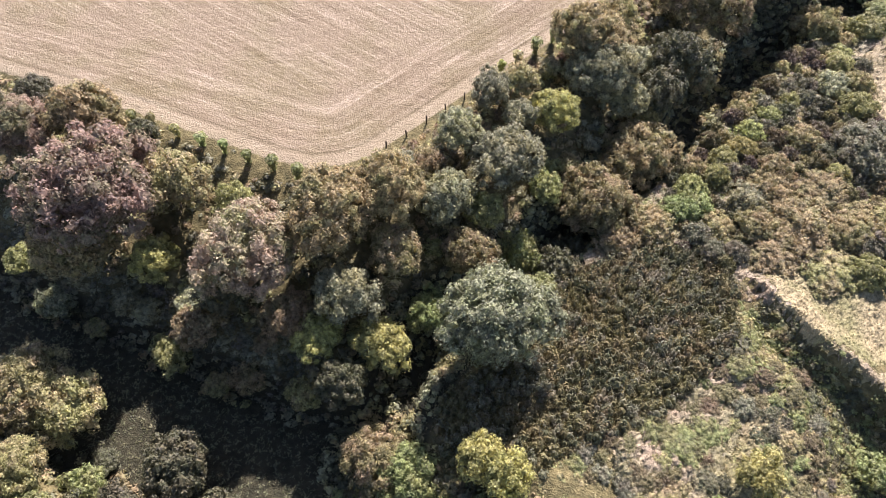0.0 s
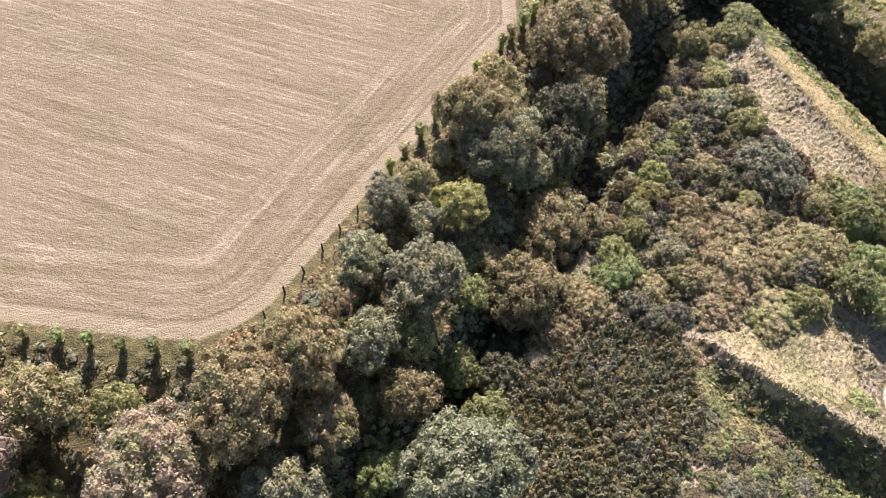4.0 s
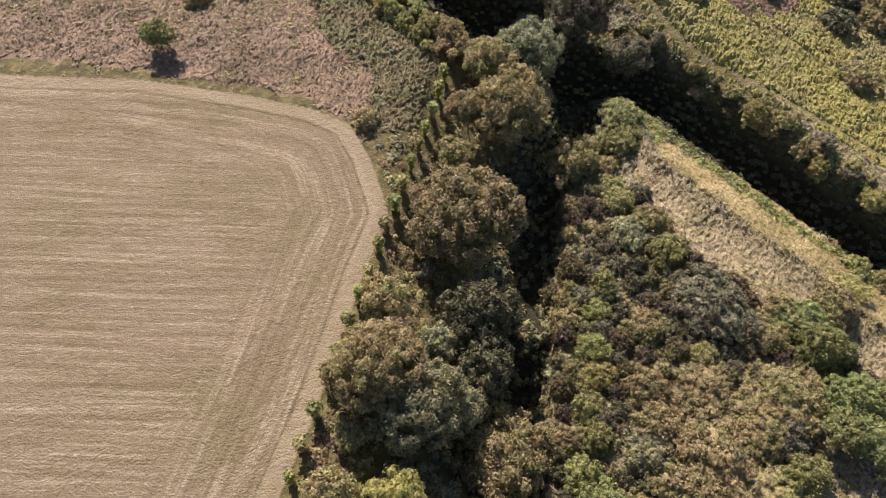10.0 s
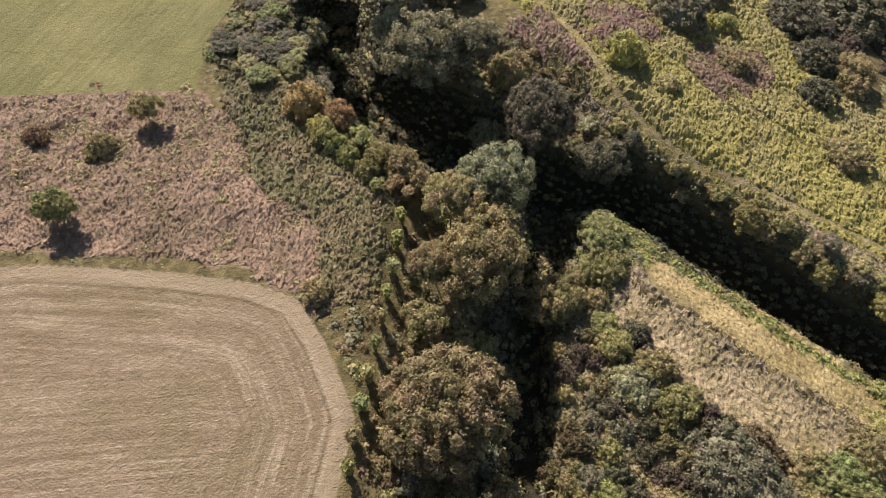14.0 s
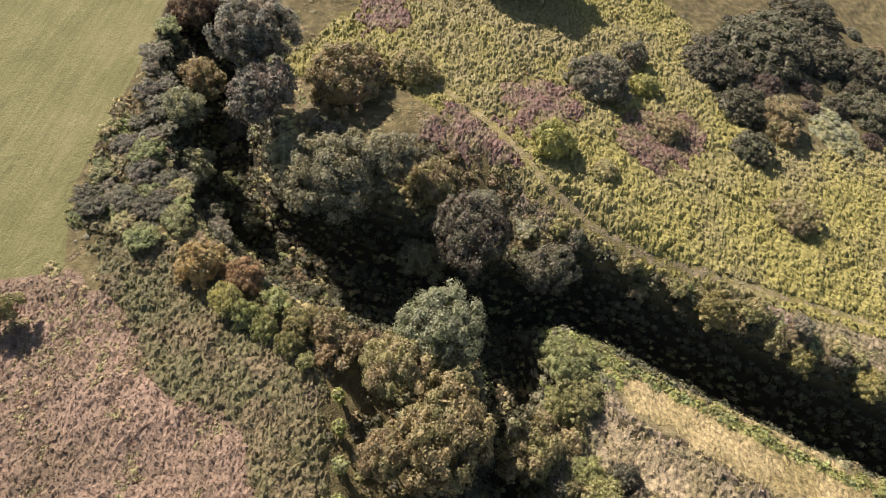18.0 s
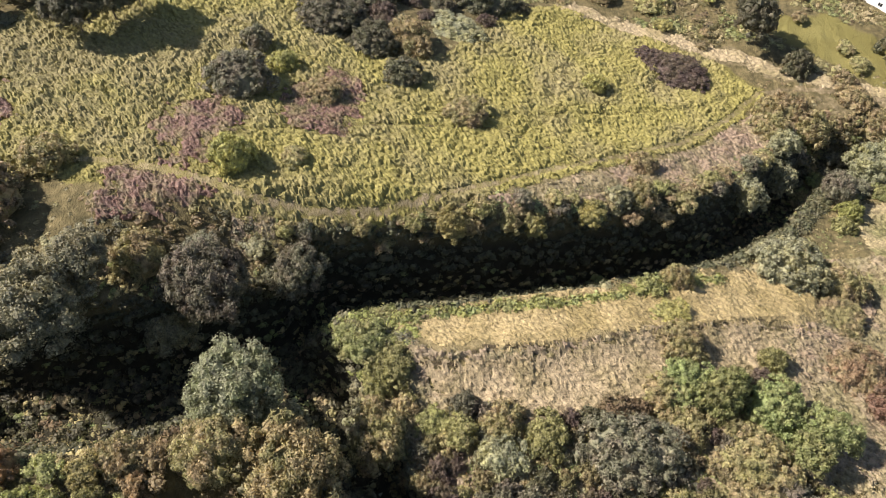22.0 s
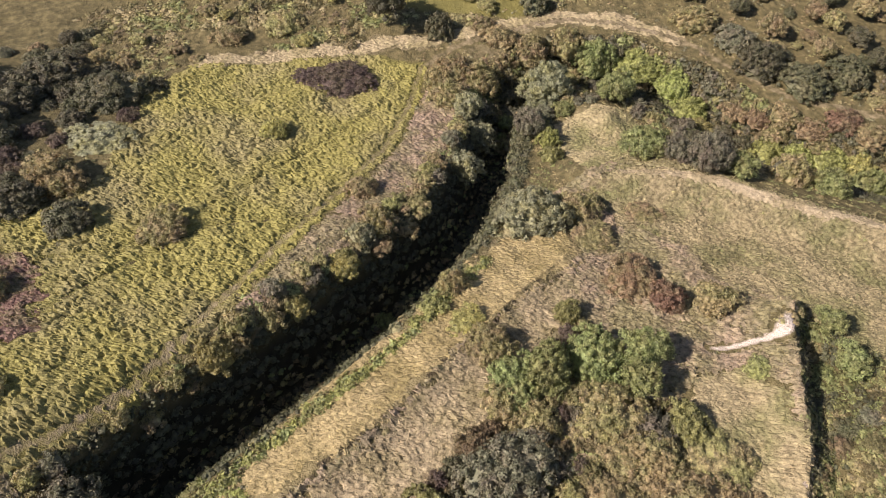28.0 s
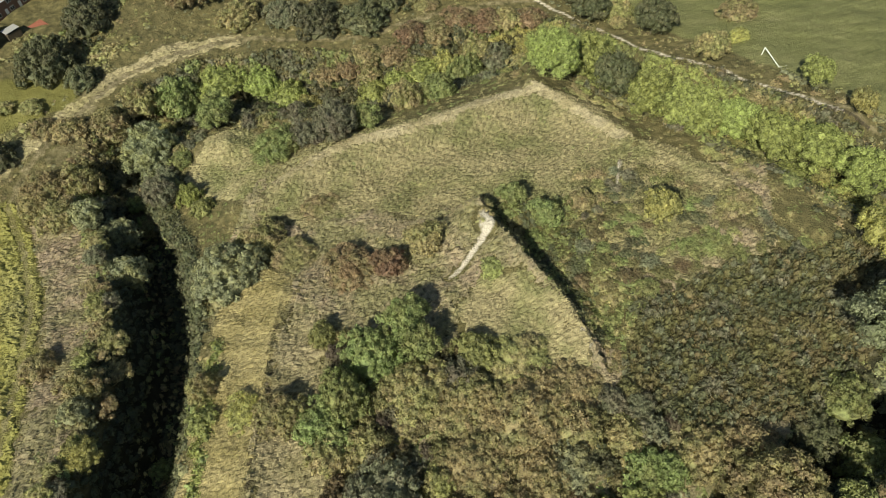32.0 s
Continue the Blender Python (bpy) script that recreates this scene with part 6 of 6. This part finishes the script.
def strip(name, line, half, lift, mat, label, category, thick=0.08):
    """A paved strip laid along a line over the ground, with edges of its own."""
    bm = bmesh.new()
    rows = []
    pts = [Vector((x, y)) for x, y in line]
    for i, p in enumerate(pts):
        d = (pts[min(i + 1, len(pts) - 1)] - pts[max(i - 1, 0)]).normalized()
        s = Vector((-d.y, d.x))
        row = []
        for o, dz in ((-half, -0.4), (-half, 0), (half, 0), (half, -0.4)):
            q = p + s * o
            row.append(bm.verts.new((q.x, q.y, float(land(p.x, p.y)) + lift + dz)))
        rows.append(row)
    for a, b in zip(rows, rows[1:]):
        for k in range(3):
            bm.faces.new((a[k], a[k + 1], b[k + 1], b[k]))
    bmesh.ops.recalc_face_normals(bm, faces=bm.faces[:])
    me = bpy.data.meshes.new(name)
    bm.to_mesh(me)
    bm.free()
    me.materials.append(mat)
    return tagged(new(name, me), label, category, kind="structure")


strip("road", [(249.5 + 0.79 * k - 2, 29.5 + 0.61 * k - 2) for k in range(-2, 80, 2)], 3.4, 0.3, ASPHALT, "grey asphalt residential road behind the houses", "road")
strip("road", [(243.0 + 0.42 * k, 26.4 - 0.9 * k) for k in range(0, 44, 2)], 3.2, 0.34, ASPHALT, "grey asphalt side road running up past the white house", "road")
strip("pavement", [(245.6 + 0.79 * k - 2, 34.2 + 0.61 * k - 2) for k in range(-2, 80, 2)], 0.9, 0.42, CONCRETE, "pale concrete pavement beside the road", "pavement")
garden_wall = new("garden_wall")
garden_wall.matrix_basis = pose(244.5, 33.0, float(land(244.5, 33)), 0, 0, 37)
part("wall", box(0, 0, -0.3, 7.0, 0.25, 1.3, 0.02), WHITE, garden_wall)
part("coping", box(-0.05, -0.06, 1.3, 7.05, 0.31, 1.38, 0.01), CONCRETE, garden_wall)
tagged(garden_wall, "white painted garden wall beside the road", "wall")


def vehicle(at, turn, colour_mat, size, label, van=False):
    """A car or van from a bevelled hull, cabin, panes, wheels and lamps."""
    root = new("van" if van else "car")
    long, wide, high = size
    root.matrix_basis = pose(at[0], at[1], float(land(*at)) + 0.31, 0, 0, turn)
    bm = bmesh.new()
    side = [(0, 0.35), (0, 0.8), (0.9 if not van else 0.5, 0.95 if not van else 1.2), (1.5 if not van else 1.2, high), (long - (0.9 if not van else 0.1), high), (long - 0.05, 0.95), (long, 0.4)]
    l = [bm.verts.new((x, 0, z)) for x, z in side]
    r = [bm.verts.new((x, wide, z)) for x, z in side]
    bm.faces.new(l)
    bm.faces.new(r[::-1])
    for k in range(len(side)):
        bm.faces.new((l[k], r[k], r[(k + 1) % len(side)], l[(k + 1) % len(side)]))
    bmesh.ops.bevel(bm, geom=bm.edges[:], offset=0.09, segments=2, affect="EDGES")
    bmesh.ops.recalc_face_normals(bm, faces=bm.faces[:])
    part("body", bm, colour_mat, root)
    for y in (-0.012, wide - 0.01):
        part("side_window", box(1.55, y, 0.98, long - (1.1 if not van else 2.4), y + 0.022, high - 0.16, 0.005), glass_mat, root)
    bm = bmesh.new()
    x0, x1, z0, z1 = side[2][0] + 0.06, side[3][0] - 0.04, side[2][1] + 0.07, high - 0.08
    vs = [bm.verts.new(p) for p in ((x0 - 0.03, 0.15, z0), (x0 - 0.03, wide - 0.15, z0), (x1 - 0.03, wide - 0.2, z1), (x1 - 0.03, 0.2, z1))]
    bm.faces.new(vs)
    part("windscreen", bm, glass_mat, root)
    for x in (0.75, long - 0.8):
        for y in (0.02, wide - 0.22):
            bm = bmesh.new()
            bmesh.ops.create_cone(bm, cap_ends=True, segments=14, radius1=0.32, radius2=0.32, depth=0.2, matrix=Matrix.Translation((x, y + 0.1, 0.32)) @ Matrix.Rotation(math.pi / 2, 4, "X"))
            wheel = part("tyre", bm, TYRE, root)
            bm = bmesh.new()
            bmesh.ops.create_cone(bm, cap_ends=True, segments=10, radius1=0.19, radius2=0.19, depth=0.23, matrix=Matrix.Translation((x, y + 0.1, 0.32)) @ Matrix.Rotation(math.pi / 2, 4, "X"))
            part("rim", bm, CONCRETE, wheel)
    for y in (0.12, wide - 0.4):
        part("headlight", box(-0.02, y, 0.6, 0.03, y + 0.28, 0.74, 0.01), WHITE, root)
    return tagged(root, label, "van" if van else "car")


vehicle((265.5, 41.6), 37, paint("white_car_paint", (0.75, 0.75, 0.75)), (4.9, 1.9, 2.0), "white panel van parked at the road side", True)
vehicle((260.6, 37.8), 37, paint("silver_car_paint", (0.45, 0.46, 0.47)), (4.2, 1.75, 1.45), "silver hatchback car parked at the road side")
vehicle((256.4, 34.4), 37, paint("black_car_paint", (0.02, 0.02, 0.022)), (4.3, 1.78, 1.5), "black car parked at the road side")


def bar(p, q, r):
    bm = bmesh.new()
    p, q = Vector(p), Vector(q)
    m = Matrix.Translation((p + q) / 2) @ (q - p).to_track_quat("Z", "Y").to_matrix().to_4x4()
    bmesh.ops.create_cone(bm, cap_ends=True, segments=8, radius1=r, radius2=r, depth=(q - p).length, matrix=m)
    return bm


goal = new("goal")
goal.location = (24.1, -23.3, float(land(24.1, -23.3)))
g2 = Vector((21.2, -16.6, float(land(21.2, -16.6)))) - goal.location
part("post", bar((0, 0, -0.2), (0, 0, 2.44), 0.09), WHITE, goal)
part("post", bar((g2.x, g2.y, g2.z - 0.2), (g2.x, g2.y, 2.44), 0.09), WHITE, goal)
part("crossbar", bar((0, 0, 2.44), (g2.x, g2.y, 2.44), 0.09), WHITE, goal)
back = Vector((-2.0, -0.9, 0))
for foot in (Vector((0, 0, 0)), g2):
    part("stay", bar((foot.x, foot.y, 2.4), (foot.x + back.x, foot.y + back.y, foot.z + float(land(24.1 + foot.x + back.x, -23.3 + foot.y + back.y)) - goal.location.z - foot.z), 0.05), WHITE, goal)
tagged(goal, "white metal football goal on a green meadow", "goal")

rail_fence = new("rail_fence")
rail_fence.location = (14.1, 2.2, float(land(14.1, 2.2)))
stops = [(14.1 - 1.45 * k, 2.2 + 0.65 * k) for k in range(7)]
for (x, y), nxt in zip(stops, stops[1:] + [None]):
    z = float(land(x, y)) - rail_fence.location.z
    o = Vector((x, y, 0)) - Vector((14.1, 2.2, 0))
    part("post", box(o.x - 0.07, o.y - 0.07, z - 0.3, o.x + 0.07, o.y + 0.07, z + 1.25, 0.015), WOOD, rail_fence)
    if nxt:
        z2 = float(land(*nxt)) - rail_fence.location.z
        o2 = Vector((*nxt, 0)) - Vector((14.1, 2.2, 0))
        for h in (0.45, 0.8, 1.1):
            part("rail", bar((o.x, o.y, z + h), (o2.x, o2.y, z2 + h), 0.05), WOOD, rail_fence)
tagged(rail_fence, "short weathered timber rail fence beside the path", "fence")
